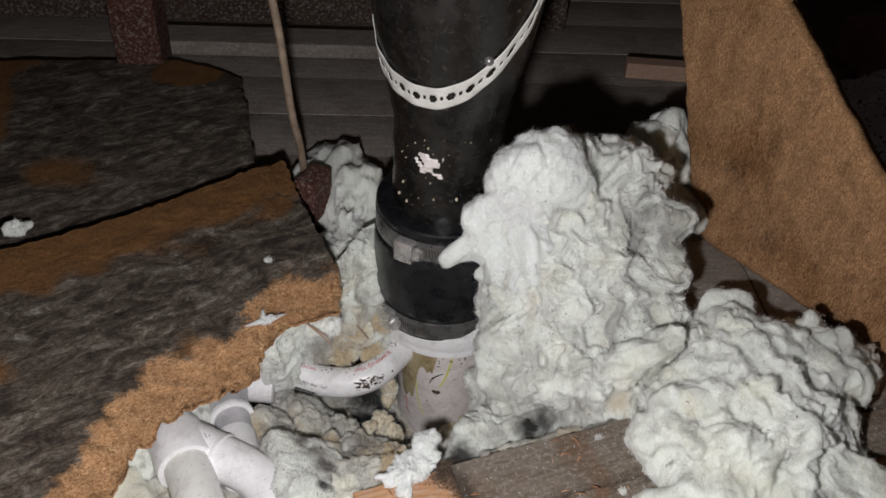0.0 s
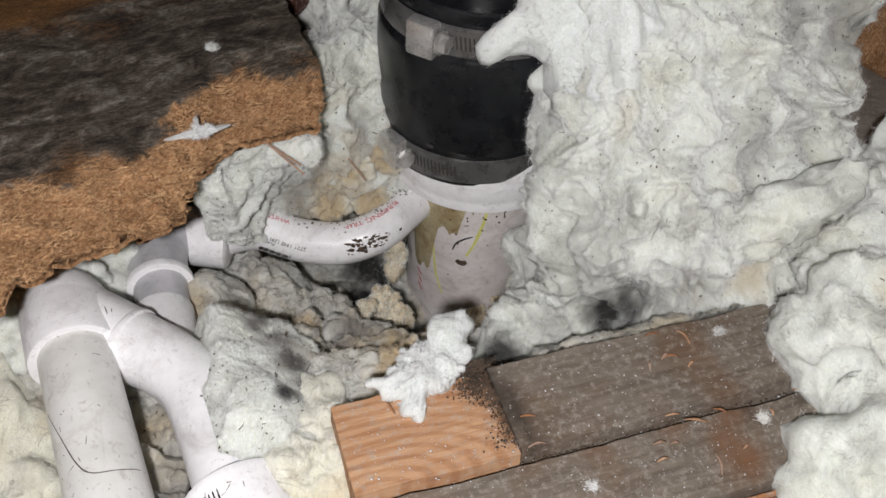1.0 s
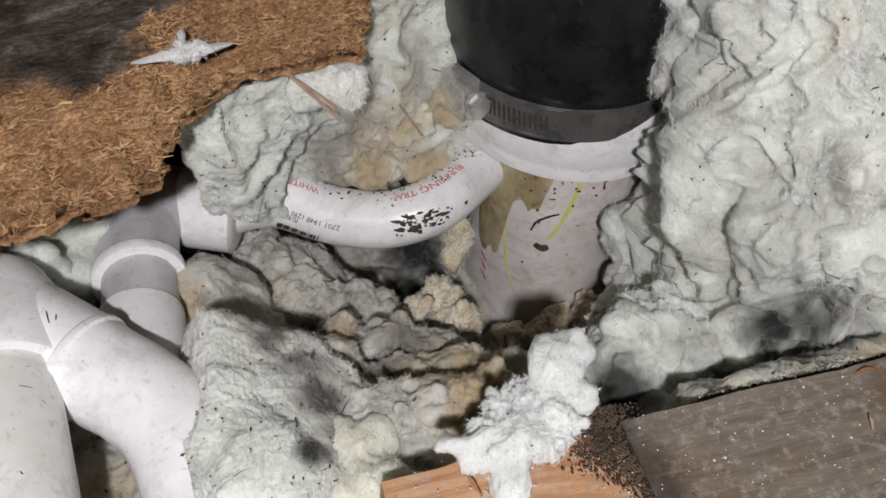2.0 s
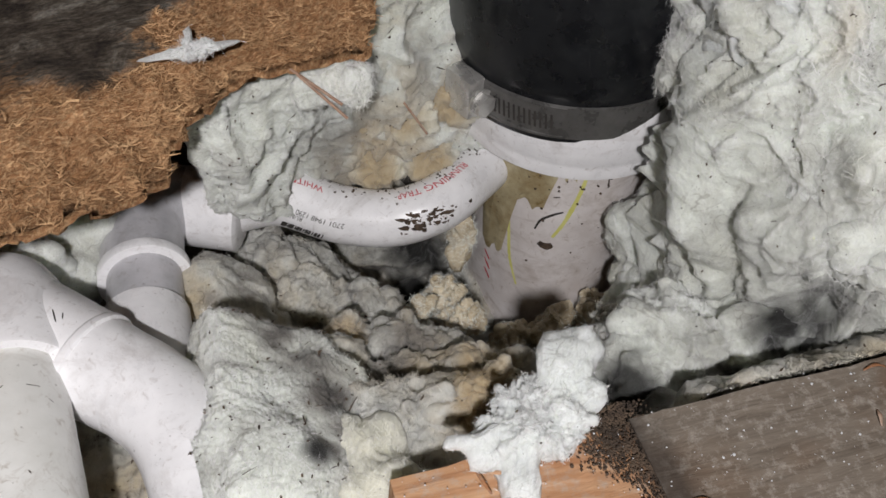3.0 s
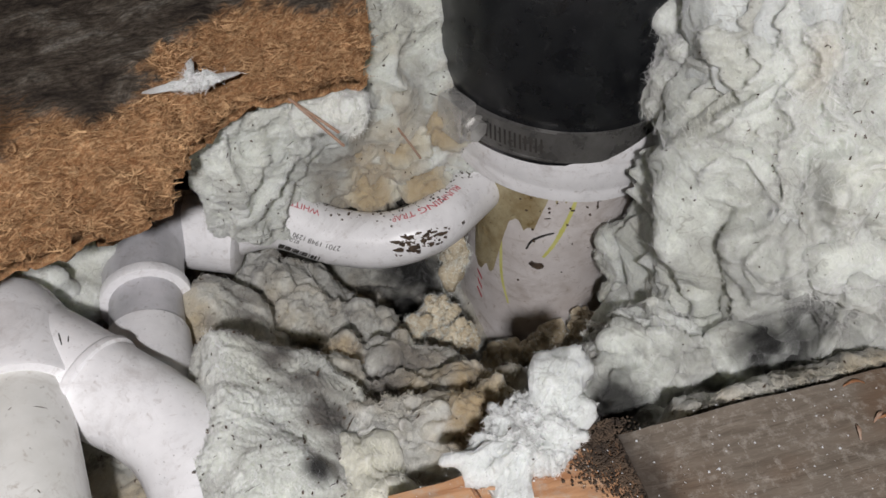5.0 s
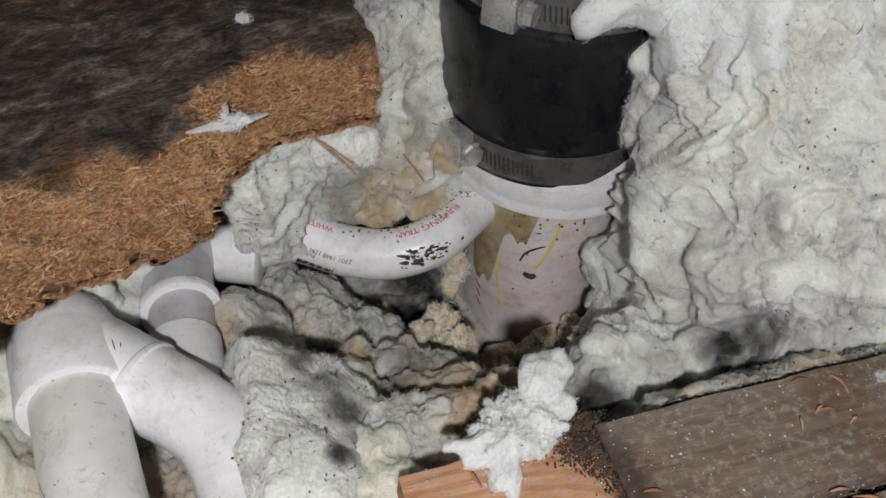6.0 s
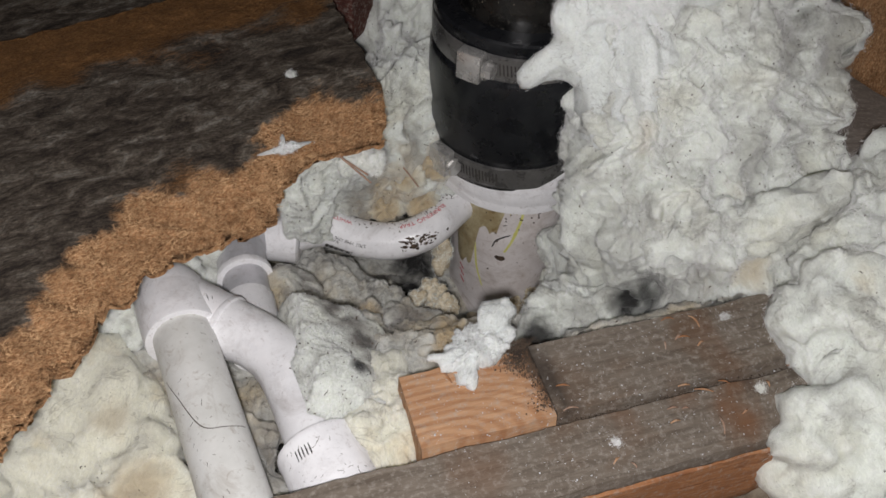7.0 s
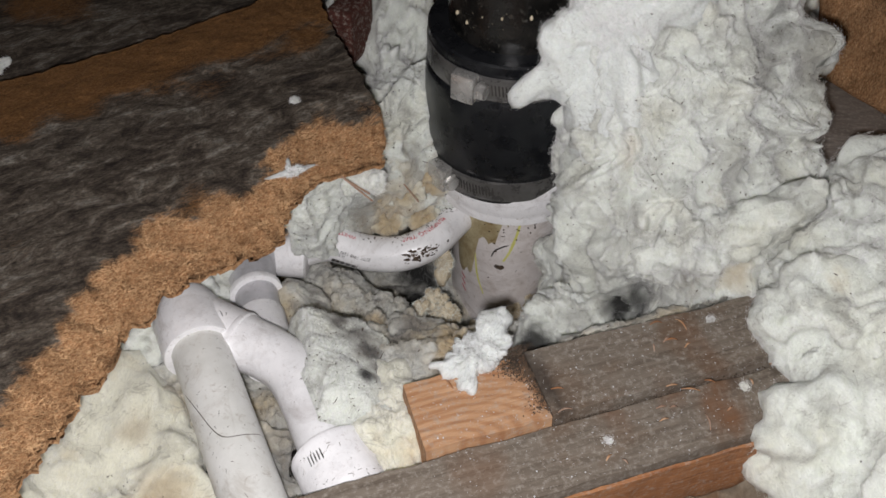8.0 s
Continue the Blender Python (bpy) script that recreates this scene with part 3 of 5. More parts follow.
def grit(name, label, rows, mat, parent=None, category="debris", shape=(1, 1, 0.6)):
    """Crumbs: rows of place and size, each a crushed little lump; one joined mesh."""
    unit, tri = ico(1)
    vs, fs = [], []
    for p, r in rows:
        k = len(vs)
        a = rnd.uniform(0, 6.28)
        for c in unit:
            g = r * (1 + 0.5 * noise.noise(c * 2 + p * 900))
            x, y = c.x * shape[0] * g, c.y * shape[1] * g
            vs.append(p + Vector((x * math.cos(a) - y * math.sin(a), x * math.sin(a) + y * math.cos(a), c.z * g * shape[2])))
        fs += [tuple(i + k for i in f) for f in tri]
    ob = part(name, vs, fs, mat, parent)
    return tagged(ob, label, category if parent is None else "", kind="stuff")


grit("dirt_crumbs", "dark dirt crumbs in the saw cut of the joist",
     [(juv(rnd.gauss(-0.001, 0.006) + 0.006 * math.sin(v * 160) - 0.2 * v, v, 0.0006), rnd.uniform(0.00015, 0.0003) + 0.0004 * rnd.random() ** 4) for v in [rnd.uniform(-0.050, 0.004) * (1 - 0.3 * rnd.random()) for _ in range(4500)]], DIRT)
# white crumbs serve as wood dust and as glints put into the colour
grit("dust_and_glints", "white specks on the joists for wood dust and painted glints",
     [(juv(rnd.uniform(-0.08, 0.45), rnd.uniform(-0.1, -0.001), 0.0012), rnd.uniform(0.00012, 0.0003) + 0.0004 * rnd.random() ** 8) for _ in range(1600)], PAPER)
grit("seam_dirt", "brown dirt packed in the seam between joists",
     [(juv(rnd.uniform(0.0, 0.35), -0.0567 + rnd.gauss(0, 0.0006), -0.003), rnd.uniform(0.0002, 0.0005)) for _ in range(500)], DIRT)


# ---- the stack: riser, hub, rubber coupling, iron pipe ----
AX, AY, RISER_R = 0.0945, 0.776, 0.0505
riser = thing("plastic_riser", "stained white plastic riser pipe standing in the insulation", "pipe")
v, f = lathe([(RISER_R, -0.236), (RISER_R, -0.04)], (AX + 0.002, AY, 0), 96)
part("pipe", v, f, PVC_RISER, riser)
v, f = lathe([(0.053, -0.0555), (0.0640, -0.055), (0.0664, -0.0535), (0.0668, -0.047), (0.0664, -0.0455), (0.0670, -0.044), (0.0662, -0.0320), (0.062, -0.015)], (AX, AY, 0), 96)
part("hub", v, f, PVC, riser, "white plastic hub collar")


def on_riser(angle, z, r=0.0534):
    a, r = radians(angle), r + RISER_R - 0.0530
    return Vector((AX + 0.002 + r * math.cos(a), AY + r * math.sin(a), z))


def stroke(name, points, width, mat, parent, place, label=""):
    """A flat mark that follows a surface: points are (a, b) of place(a, b)."""
    pts = smooth_path([Vector((a, b, 0)) for a, b in points], 10)
    vs, fs = [], []
    for i, p in enumerate(pts):
        q = pts[min(i + 1, len(pts) - 1)] - pts[max(i - 1, 0)]
        c = place(p.x, p.y)
        t = place(p.x + q.x * 0.1, p.y + q.y * 0.1) - c
        n = c - place(p.x, p.y, -1)
        s = t.cross(n).normalized() * width * (0.6 + 0.4 * math.sin(math.pi * (i + 1) / (len(pts) + 1))) * (1 + 0.3 * noise.noise(c * 600))
        vs += [c - s, c + s]
        if i:
            k = 2 * i
            fs.append((k - 2, k - 1, k + 1, k))
    return part(name, vs, fs, mat, parent, label)


def riser_place(a, b, sign=1):
    return on_riser(a, b, 0.0533 if sign > 0 else 0.03)


stroke("crayon_stripe", [(276, -0.057), (274, -0.076), (268, -0.100), (262, -0.114)], 0.0013, YELLOW, riser, riser_place, "yellow crayon stripe")
stroke("crayon_stripe", [(228, -0.095), (232, -0.115), (236, -0.140), (244, -0.162)], 0.0010, YELLOW, riser, riser_place, "yellow crayon stripe")
stroke("scratch", [(266, -0.093), (260, -0.096), (253, -0.102), (250, -0.110)], 0.0008, BLACK, riser, riser_place, "black curved scratch")
stroke("smudge", [(254, -0.120), (259, -0.122), (263, -0.120)], 0.0028, DIRT, riser, riser_place, "dark smudge")
for pts in ([(216, -0.128), (218, -0.140)], [(216, -0.129), (222, -0.132), (218, -0.136)], [(214, -0.150), (220, -0.155)], [(215, -0.157), (221, -0.163)], [(216, -0.165), (222, -0.171)]):
    stroke("handwritten_mark", pts, 0.0008, RED, riser, riser_place, "red handwritten mark")
for pts in ([(290, -0.068), (291, -0.076)], [(294, -0.056), (293, -0.060)], [(262, -0.082), (258, -0.083)], [(246, -0.089), (252, -0.087)]):
    stroke("scratch", pts, 0.0005, DIRT, riser, riser_place)

# dried glue and grime where the trap enters the riser
glue = []
for i in range(14 * 40):
    a = 186 + 84 * (i % 40) / 39
    t = (i // 40) / 13
    depth = 0.012 + 0.078 * math.exp(-((a - 219) / 16) ** 4) + 0.030 * math.exp(-((a - 247) / 9) ** 2) + 0.014 * noise.noise(Vector((a * 0.16, 2, 0))) + 0.006 * noise.noise(Vector((a * 0.6, 5, 0)))
    r = 0.0534 + (1 - t) ** 0.5 * 0.0022 * (0.7 + 0.5 * noise.noise(Vector((a * 0.2, t * 5, 1))) + 0.25 * noise.noise(Vector((a * 0.7, t * 16, 3)))) * math.exp(-((a - 214) / 30) ** 2)
    glue.append(on_riser(a, -0.0545 - max(depth, 0.004) * t, max(r, 0.0533)))
part("dried_sealant", glue, grid_faces(14, 40), GLUE, riser, "yellow-brown dried sealant smear")
grit("grime_crumbs", "", [(on_riser(rnd.uniform(185, 300), -0.056 - rnd.expovariate(60), 0.0538), rnd.uniform(0.0004, 0.001)) for _ in range(60)], DIRT, riser)

CX, CY = 0.0880, 0.776
coupling = thing("rubber_coupling", "black rubber pipe coupling with two steel hose clamps", "coupling")
v, f = lathe([(0.0608, -0.032), (0.0646, -0.0315), (0.0654, -0.030), (0.0654, -0.006), (0.0660, -0.004), (0.0670, 0.0), (0.0674, 0.02), (0.0674, 0.050), (0.0670, 0.062),
              (0.0660, 0.0655), (0.0648, 0.0675), (0.0646, 0.089), (0.0653, 0.091), (0.0653, 0.0965), (0.0638, 0.098), (0.049, 0.0985), (0.047, 0.09)], (CX, CY, 0), 96)
part("sleeve", v, f, RUBBER, coupling)


def hose_clamp(z, r, screw, parent):
    """Slotted steel band with screw housing and hex-headed worm screw; screw is the housing's bearing in degrees."""
    v, f = lathe([(r + 0.0002, z - 0.0098), (r + 0.0011, z - 0.0094), (r + 0.0012, z + 0.0094), (r + 0.0002, z + 0.0098)], (CX, CY, 0), 96)
    band = part("clamp_band", v, f, STEEL_DARK, parent, "steel hose clamp band")

    def at(a, zz, rr):
        return Vector((CX + rr * math.cos(radians(a)), CY + rr * math.sin(radians(a)), zz))
    for k in range(13):
        a = screw + 9 + k * 2.3
        vs = [at(a - 0.5 + 0.5, z - 0.0045, r + 0.0016), at(a + 0.45 + 0.5, z - 0.0045, r + 0.0016), at(a + 0.45 - 0.5, z + 0.0045, r + 0.0016), at(a - 0.5 - 0.5, z + 0.0045, r + 0.0016)]
        part("slot", vs, [(0, 1, 2, 3)], BLACK, band)
    v, f = [], []
    for i in range(13):
        a = screw + 6 + i * 3.0
        for zz, rr in ((z - 0.0092, 0.0012), (z - 0.0090, 0.0019), (z - 0.0078, 0.0019), (z - 0.0075, 0.0014)):
            v.append(at(a, zz, r + rr))
        for zz, rr in ((z + 0.0075, 0.0014), (z + 0.0078, 0.0019), (z + 0.0090, 0.0019), (z + 0.0092, 0.0012)):
            v.append(at(a, zz, r + rr))
    part("band_tail", v, grid_faces(13, 8), STEEL_DARK, parent, "embossed band end")
    m = Matrix.Translation(at(screw, z, r + 0.001)) @ pose(0, 0, 0, 0, 0, screw)
    bm = bmesh.new()
    box_bm(bm, (-0.001, -0.013, -0.0110), (0.0092, 0.0055, 0.0110), m, bevel=0.0018)
    from_bm("screw_housing", bm, STEEL, parent, "worn steel screw housing")
    bm = bmesh.new()
    bmesh.ops.create_cone(bm, cap_ends=True, segments=6, radius1=0.0060, radius2=0.0060, depth=0.007, matrix=m @ pose(0.0052, 0.0105, 0.001, 90, 0, 0))
    bmesh.ops.create_cone(bm, cap_ends=True, segments=24, radius1=0.0074, radius2=0.0072, depth=0.0014, matrix=m @ pose(0.0052, 0.0092, 0.001, 90, 0, 0))
    bmesh.ops.create_cone(bm, cap_ends=True, segments=20, radius1=0.0028, radius2=0.0028, depth=0.02, matrix=m @ pose(0.0038, 0.002, 0.001, 90, 0, 0))
    from_bm("hex_screw", bm, STEEL, parent, "hex-headed clamp screw", smooth=False)


hose_clamp(-0.018, 0.0655, 222, coupling)
hose_clamp(0.078, 0.0648, 240, coupling)

stack = thing("iron_stack_pipe", "black coated cast-iron stack pipe with pale scrapes", "pipe")
prof = [(0.0485, 0.085)] + [(0.0500 + 0.0005 * math.sin(k * 1.7), 0.10 + 0.012 * k) for k in range(8)] + [(0.0520, 0.195), (0.0560, 0.215), (0.0600, 0.235), (0.0650, 0.262), (0.0690, 0.285), (0.0720, 0.31), (0.0740, 0.36), (0.0740, 0.9)]
v, f = lathe(prof, (CX, CY, 0), 96)
part("pipe", v, f, IRON, stack)


def on_stack(a, z, r):
    return Vector((CX + r * math.cos(radians(a)), CY + r * math.sin(radians(a)), z))


patch = []
for i in range(14):
    for j in range(9):
        a, z = 232 + 30 * i / 13, 0.150 + 0.022 * j / 8
        w = noise.noise(Vector((a * 0.13, z * 150, 3)))
        edge = min(i, 13 - i, 2 * j, 16 - 2 * j) / 4
        patch.append(on_stack(a, z, 0.0507 + (0.0011 if edge + 1.6 * w > 0.45 else -0.002)))
part("plaster_scrape", patch, grid_faces(14, 9), PVC_RISER, stack, "off-white plaster scrape")
bm = bmesh.new()
bmesh.ops.create_uvsphere(bm, u_segments=16, v_segments=8, radius=0.0042, matrix=Matrix.Translation(on_stack(290, 0.268, 0.0662)))
from_bm("bolt", bm, STEEL_DARK, stack, "small rusty bolt head")

rs = random.Random(77)
grit("paint_specks", "pale paint specks on the iron", [(on_stack(rs.gauss(250, 28), rs.uniform(0.112, 0.19), 0.0508), rs.uniform(0.0001, 0.0003) + 0.0016 * rs.random() ** 7) for _ in range(70)], FOAM, stack, shape=(0.8, 0.8, 1.2))

# punched hanger strap round the pipe
strap = thing("hanger_strap", "pale grey punched hanger strap round the pipe", "strap")
HOLES = [(198 + 13.5 * k) for k in range(11)]


def strap_mid(a):
    return 0.231 + (1.15e-5 if a > 245 else 5.6e-6) * (a - 245) ** 2


def stack_radius(z):
    for (r0, z0), (r1, z1) in zip(prof, prof[1:]):
        if z0 <= z <= z1:
            return r0 + (r1 - r0) * (z - z0) / (z1 - z0)
    return prof[-1][0]


vs, fs = [], []
na, nz = 300, 13
for i in range(na):
    a = 170 + 170 * i / (na - 1)
    for j in range(nz):
        zz = strap_mid(a) + 0.0105 * (2 * j / (nz - 1) - 1)
        vs.append(on_stack(a, zz, stack_radius(zz) + 0.0015 + 0.0005 * math.sin(a * 0.3)))
for i in range(na - 1):
    for j in range(nz - 1):
        a = 170 + 170 * (i + 0.5) / (na - 1)
        zz = 0.0105 * (2 * (j + 0.5) / (nz - 1) - 1)
        big = any(((a - h) * 0.00101) ** 2 + zz ** 2 < 0.0034 ** 2 for h in HOLES)
        small = any(((a - h - 6.7) * 0.00101) ** 2 + zz ** 2 < 0.0015 ** 2 for h in HOLES)
        if not (big or small):
            fs.append((i * nz + j, (i + 1) * nz + j, (i + 1) * nz + j + 1, i * nz + j + 1))
band = part("band", vs, fs, STRAP, strap)
so = band.modifiers.new("thick", "SOLIDIFY")
so.thickness, so.offset = 0.0009, 0


# ---- the drain lines ----
TRAP_R = 0.0152
trap = thing("running_trap", "white plastic running trap with red and black print", "pipe trap")
trap_path = smooth_path([(0.060, 0.762, -0.078), (0.043, 0.740, -0.081), (0.024, 0.715, -0.080), (0.000, 0.706, -0.084), (-0.027, 0.703, -0.080), (-0.058, 0.702, -0.068), (-0.084, 0.690, -0.064), (-0.104, 0.692, -0.062)], 12)
v, f = tube(trap_path, TRAP_R, 48)
part("pipe", v, f, PVC, trap)
trap_fr = frames(trap_path)
TL = [0.0]
for a, b in zip(trap_path, trap_path[1:]):
    TL.append(TL[-1] + (b - a).length)


def trap_place(s, deg, sign=1):
    """A place on the trap, s metres from the riser and deg round it (0: up, 90: to the viewer)."""
    i = max(k for k in range(len(TL)) if TL[k] <= max(s, 0)) if s < TL[-1] else len(TL) - 2
    i = min(i, len(TL) - 2)
    w = (s - TL[i]) / (TL[i + 1] - TL[i])
    p = trap_path[i].lerp(trap_path[i + 1], w)
    t = trap_fr[i][0].lerp(trap_fr[i + 1][0], w).normalized()
    up = (Vector((0, 0, 1)) - t * t.z).normalized()
    fr = up.cross(t) if up.cross(t).y < 0 else t.cross(up)
    r = (TRAP_R + 0.0003) if sign > 0 else TRAP_R * 0.5
    return p + (up * math.cos(radians(deg)) + fr * math.sin(radians(deg))) * r


def wrapped_text(name, text, s0, deg, size, mat, label):
    """Lettering laid round the trap, reading away from the riser with its feet upward."""
    cu = bpy.data.curves.new("letters", "FONT")
    cu.body, cu.size = text, size
    tmp = bpy.data.objects.new("letters", cu)
    scene.collection.objects.link(tmp)
    me = bpy.data.meshes.new_from_object(tmp.evaluated_get(bpy.context.evaluated_depsgraph_get()))
    bpy.data.objects.remove(tmp)
    bm = bmesh.new()
    bm.from_mesh(me)
    bmesh.ops.triangulate(bm, faces=bm.faces)
    bmesh.ops.subdivide_edges(bm, edges=[e for e in bm.edges if e.calc_length() > size * 0.25], cuts=2)
    for vert in bm.verts:
        vert.co = trap_place(s0 + vert.co.x, deg + math.degrees(vert.co.y / TRAP_R))
    return from_bm(name, bm, mat, trap, label)


wrapped_text("lettering", "RUNNING TRAP", 0.040, -6, 0.0057, RED, "red printed words RUNNING TRAP")
wrapped_text("lettering", "WHITE P", 0.128, 2, 0.0050, RED, "red printed word")
wrapped_text("lettering", "2701 1948 1290", 0.112, 62, 0.0040, BLACK, "black printed numbers")
wrapped_text("lettering", "RUNN", 0.133, 74, 0.0036, BLACK, "black printed letters")
for k in range(16):
    s = 0.120 + k * 0.0016
    stroke("code_bar", [(s, 98), (s, 116)], 0.00035 + 0.00025 * (k * 7 % 3), BLACK, trap, trap_place)
grit("mud_spatter", "dried mud spatter", [(trap_place(rnd.gauss(0.071, 0.0055), 50 + 1.6 * k % 23 + rnd.gauss(0, 7)), rnd.uniform(0.0003, 0.0008) + 0.0018 * rnd.random() ** 3) for k in range(90)], DIRT, trap, shape=(1.5, 0.8, 0.16))
grit("mud_spatter", "dried mud on the trap's crown", [(trap_place(0.02 + rnd.random() * 0.11, rnd.gauss(-18, 12)), rnd.uniform(0.0002, 0.0007)) for _ in range(90)], DIRT, trap, shape=(1.2, 1, 0.5))

# hub and greyed elbow that turn the trap down into the drain
elbow = thing("drain_elbow", "white and grey plastic drain elbow with a rimmed mouth", "pipe fitting")
v, f = straight((-0.072, 0.687, -0.066), (-0.112, 0.689, -0.063), [(0, TRAP_R), (0.0008, 0.0178), (0.002, 0.0198), (0.028, 0.0200), (0.03, 0.0195), (0.040, 0.0190)])
part("hub", v, f, PVC, elbow, "white hub")
bend = smooth_path([(-0.092, 0.689, -0.064), (-0.106, 0.686, -0.062), (-0.1150, 0.671, -0.060), (-0.1120, 0.652, -0.058), (-0.106, 0.635, -0.056)], 8)
v, f = tube(bend, 0.0188, 44)
part("bend", v, f, PVC_GREY, elbow, "greyed bend")
v, f = straight((-0.1070, 0.638, -0.0563), (-0.1015, 0.623, -0.0545), [(0, 0.0188), (0.0006, 0.0203), (0.0046, 0.0205), (0.0058, 0.0200), (0.0059, 0.0162)])
part("rim", v, f, PVC, elbow, "white raised rim")
v, f = straight((-0.106, 0.635, -0.056), (-0.093, 0.592, -0.053), [(0, 0.0162), (0.030, 0.0162)])
part("spigot", v, f, PVC_GREY, elbow, "grey pipe end")
v, f = straight((-0.0990, 0.6110, -0.0545), (-0.083, 0.562, -0.047), [(0, 0.0162), (0.0004, 0.0182), (0.05, 0.0182)])
part("reducer", v, f, PVC, elbow, "white reducer")

LINE_R = 0.0188
tee = thing("drain_fitting", "white plastic drain fitting joining two pipes", "pipe fitting")
v, f = straight((-0.158, 0.596, -0.027), (-0.070, 0.553, -0.030), [(0, 0.008), (0.001, 0.016), (0.004, 0.0205), (0.010, 0.0215), (0.059, 0.0203), (0.0595, 0.0208), (0.0605, 0.0212), (0.0625, 0.0210), (0.0632, 0.0198), (0.082, 0.0187), (0.083, 0.010)])
part("arm", v, f, PVC, tee)
v, f = straight((-0.149, 0.602, -0.026), (-0.120, 0.541, -0.021), [(0, 0.010), (0.003, 0.020), (0.010, 0.0228), (0.02, 0.0240), (0.052, 0.0240), (0.0535, 0.0234), (0.0536, 0.0186)])
part("mouth", v, f, PVC, tee, "white hub mouth")
v, f = tube(smooth_path([(-0.096, 0.5655, -0.028), (-0.082, 0.5588, -0.0295), (-0.067, 0.5475, -0.031), (-0.054, 0.528, -0.032), (-0.034, 0.486, -0.034)], 8), 0.0188, 44)
part("bend", v, f, PVC, tee)
drain_a = thing("drain_pipe", "dull white plastic drain pipe with a hairline scratch", "pipe", "drain pipes")
v, f = straight((-0.128, 0.558, -0.021), (-0.022, 0.335, -0.014), [(0, LINE_R), (0.26, LINE_R)])
part("pipe", v, f, PVC_OLD, drain_a)
pa, pd = Vector((-0.128, 0.558, -0.021)), (Vector((-0.022, 0.335, -0.014)) - Vector((-0.128, 0.558, -0.021))).normalized()


def drain_place(s, deg, sign=1):
    up = (Vector((0, 0, 1)) - pd * pd.z).normalized()
    sd = pd.cross(up)
    r = LINE_R + 0.0002 if sign > 0 else 0.01
    return pa + pd * s + (up * math.cos(radians(deg)) + sd * math.sin(radians(deg))) * r


stroke("hairline_scratch", [(0.042, 66), (0.060, 46), (0.082, 26), (0.091, 8), (0.093, -25), (0.092, -60)], 0.00028, DIRT, drain_a, drain_place, "grey hairline crack")
drain_b = thing("drain_pipe", "white plastic drain pipe in a ribbed coupling", "pipe", "drain pipes")
v, f = straight((-0.034, 0.486, -0.034), (0.044, 0.328, -0.032), [(0, 0.0210), (0.0005, 0.0262), (0.004, 0.0264), (0.005, 0.0256), (0.125, 0.0252), (0.127, 0.0246), (0.1271, LINE_R), (0.19, LINE_R)])
part("coupling_sleeve", v, f, PVC, drain_b, "white coupling sleeve")
qa, qd = Vector((-0.034, 0.486, -0.034)), (Vector((0.044, 0.328, -0.032)) - Vector((-0.034, 0.486, -0.034))).normalized()


def sleeve_place(s, deg, sign=1):
    up = (Vector((0, 0, 1)) - qd * qd.z).normalized()
    sd = qd.cross(up)
    r = 0.0259 if sign > 0 else 0.01
    return qa + qd * s + (up * math.cos(radians(deg)) + sd * math.sin(radians(deg))) * r


for k in range(5):
    stroke("code_bar", [(0.009, 20 + k * 5), (0.016, 20 + k * 5)], 0.0004, BLACK, drain_b, sleeve_place)
for k in range(90):
    o, pl, ln = ((drain_a, drain_place, 0.2), (drain_b, sleeve_place, 0.05))[k % 2]
    s0, d0 = rnd.uniform(0.005, ln), rnd.uniform(-60, 60)
    stroke("scuff", [(s0, d0), (s0 + rnd.gauss(0, 0.0018), d0 + rnd.gauss(0, 4))], 0.00016, DIRT, o, pl)




def arm_place(s, deg, sign=1):
    """A place on the drain fitting's arm, s metres from its closed end and deg round it (0: up)."""
    a, b = Vector((-0.158, 0.596, -0.027)), Vector((-0.070, 0.553, -0.030))
    d = (b - a).normalized()
    up = (Vector((0, 0, 1)) - d * d.z).normalized()
    return a + d * s + (up * math.cos(radians(deg)) + d.cross(up) * math.sin(radians(deg))) * (0.0209 if sign > 0 else 0.01)


for pts in ([(0.046, -8), (0.051, 2)], [(0.050, -10), (0.052, -4)], [(0.030, 30), (0.034, 33)], [(0.040, 52), (0.041, 56)], [(0.036, 8), (0.0365, 12)]):
    stroke("scratch", pts, 0.00022, BLACK, tee, arm_place, "dark scratch")

# ---- insulation ----
NONE = {"tan": lambda c: 0.0, "dust": lambda c: 0.0, "soot_shade": lambda c: 0.0}


def masks(tan=(), dust=(), soot_shade=()):
    return {"tan": spots(*tan), "dust": spots(*dust), "soot_shade": spots(*soot_shade)}


BED = [(0.48, -0.045), (0.54, -0.028), (0.57, -0.042), (0.61, -0.076), (0.66, -0.122), (0.72, -0.165), (0.76, -0.18), (1.0, -0.18)]


def bed_height(x, y):
    """Level of the wool packed between the joists: it falls away under the trap towards the riser's foot."""
    z = float(np.interp(y, [r[0] for r in BED], [r[1] for r in BED]))
    z -= 0.075 * bell(x, y, 0.075, 0.708, 0.050, 0.034) + 0.055 * bell(x, y, 0.014, 0.715, 0.022, 0.020)
    z -= 0.006
    z += 0.062 * bell(x, y, -0.078, 0.648, 0.030, 0.034) + 0.045 * bell(x, y, 0.165, 0.66, 0.035, 0.05)
    z += 0.030 * bell(x, y, -0.055, 0.71, 0.05, 0.03)
    z -= 0.030 * bell(x, y, -0.10, 0.545, 0.05, 0.05) + 0.030 * bell(x, y, 0.055, 0.655, 0.035, 0.03)
    edge = (x - J0.x) * JN.x + (y - J0.y) * JN.y
    return z + (-0.005 - z) * step(0.034, 0.003, edge) * step(0.09, 0.125, x)


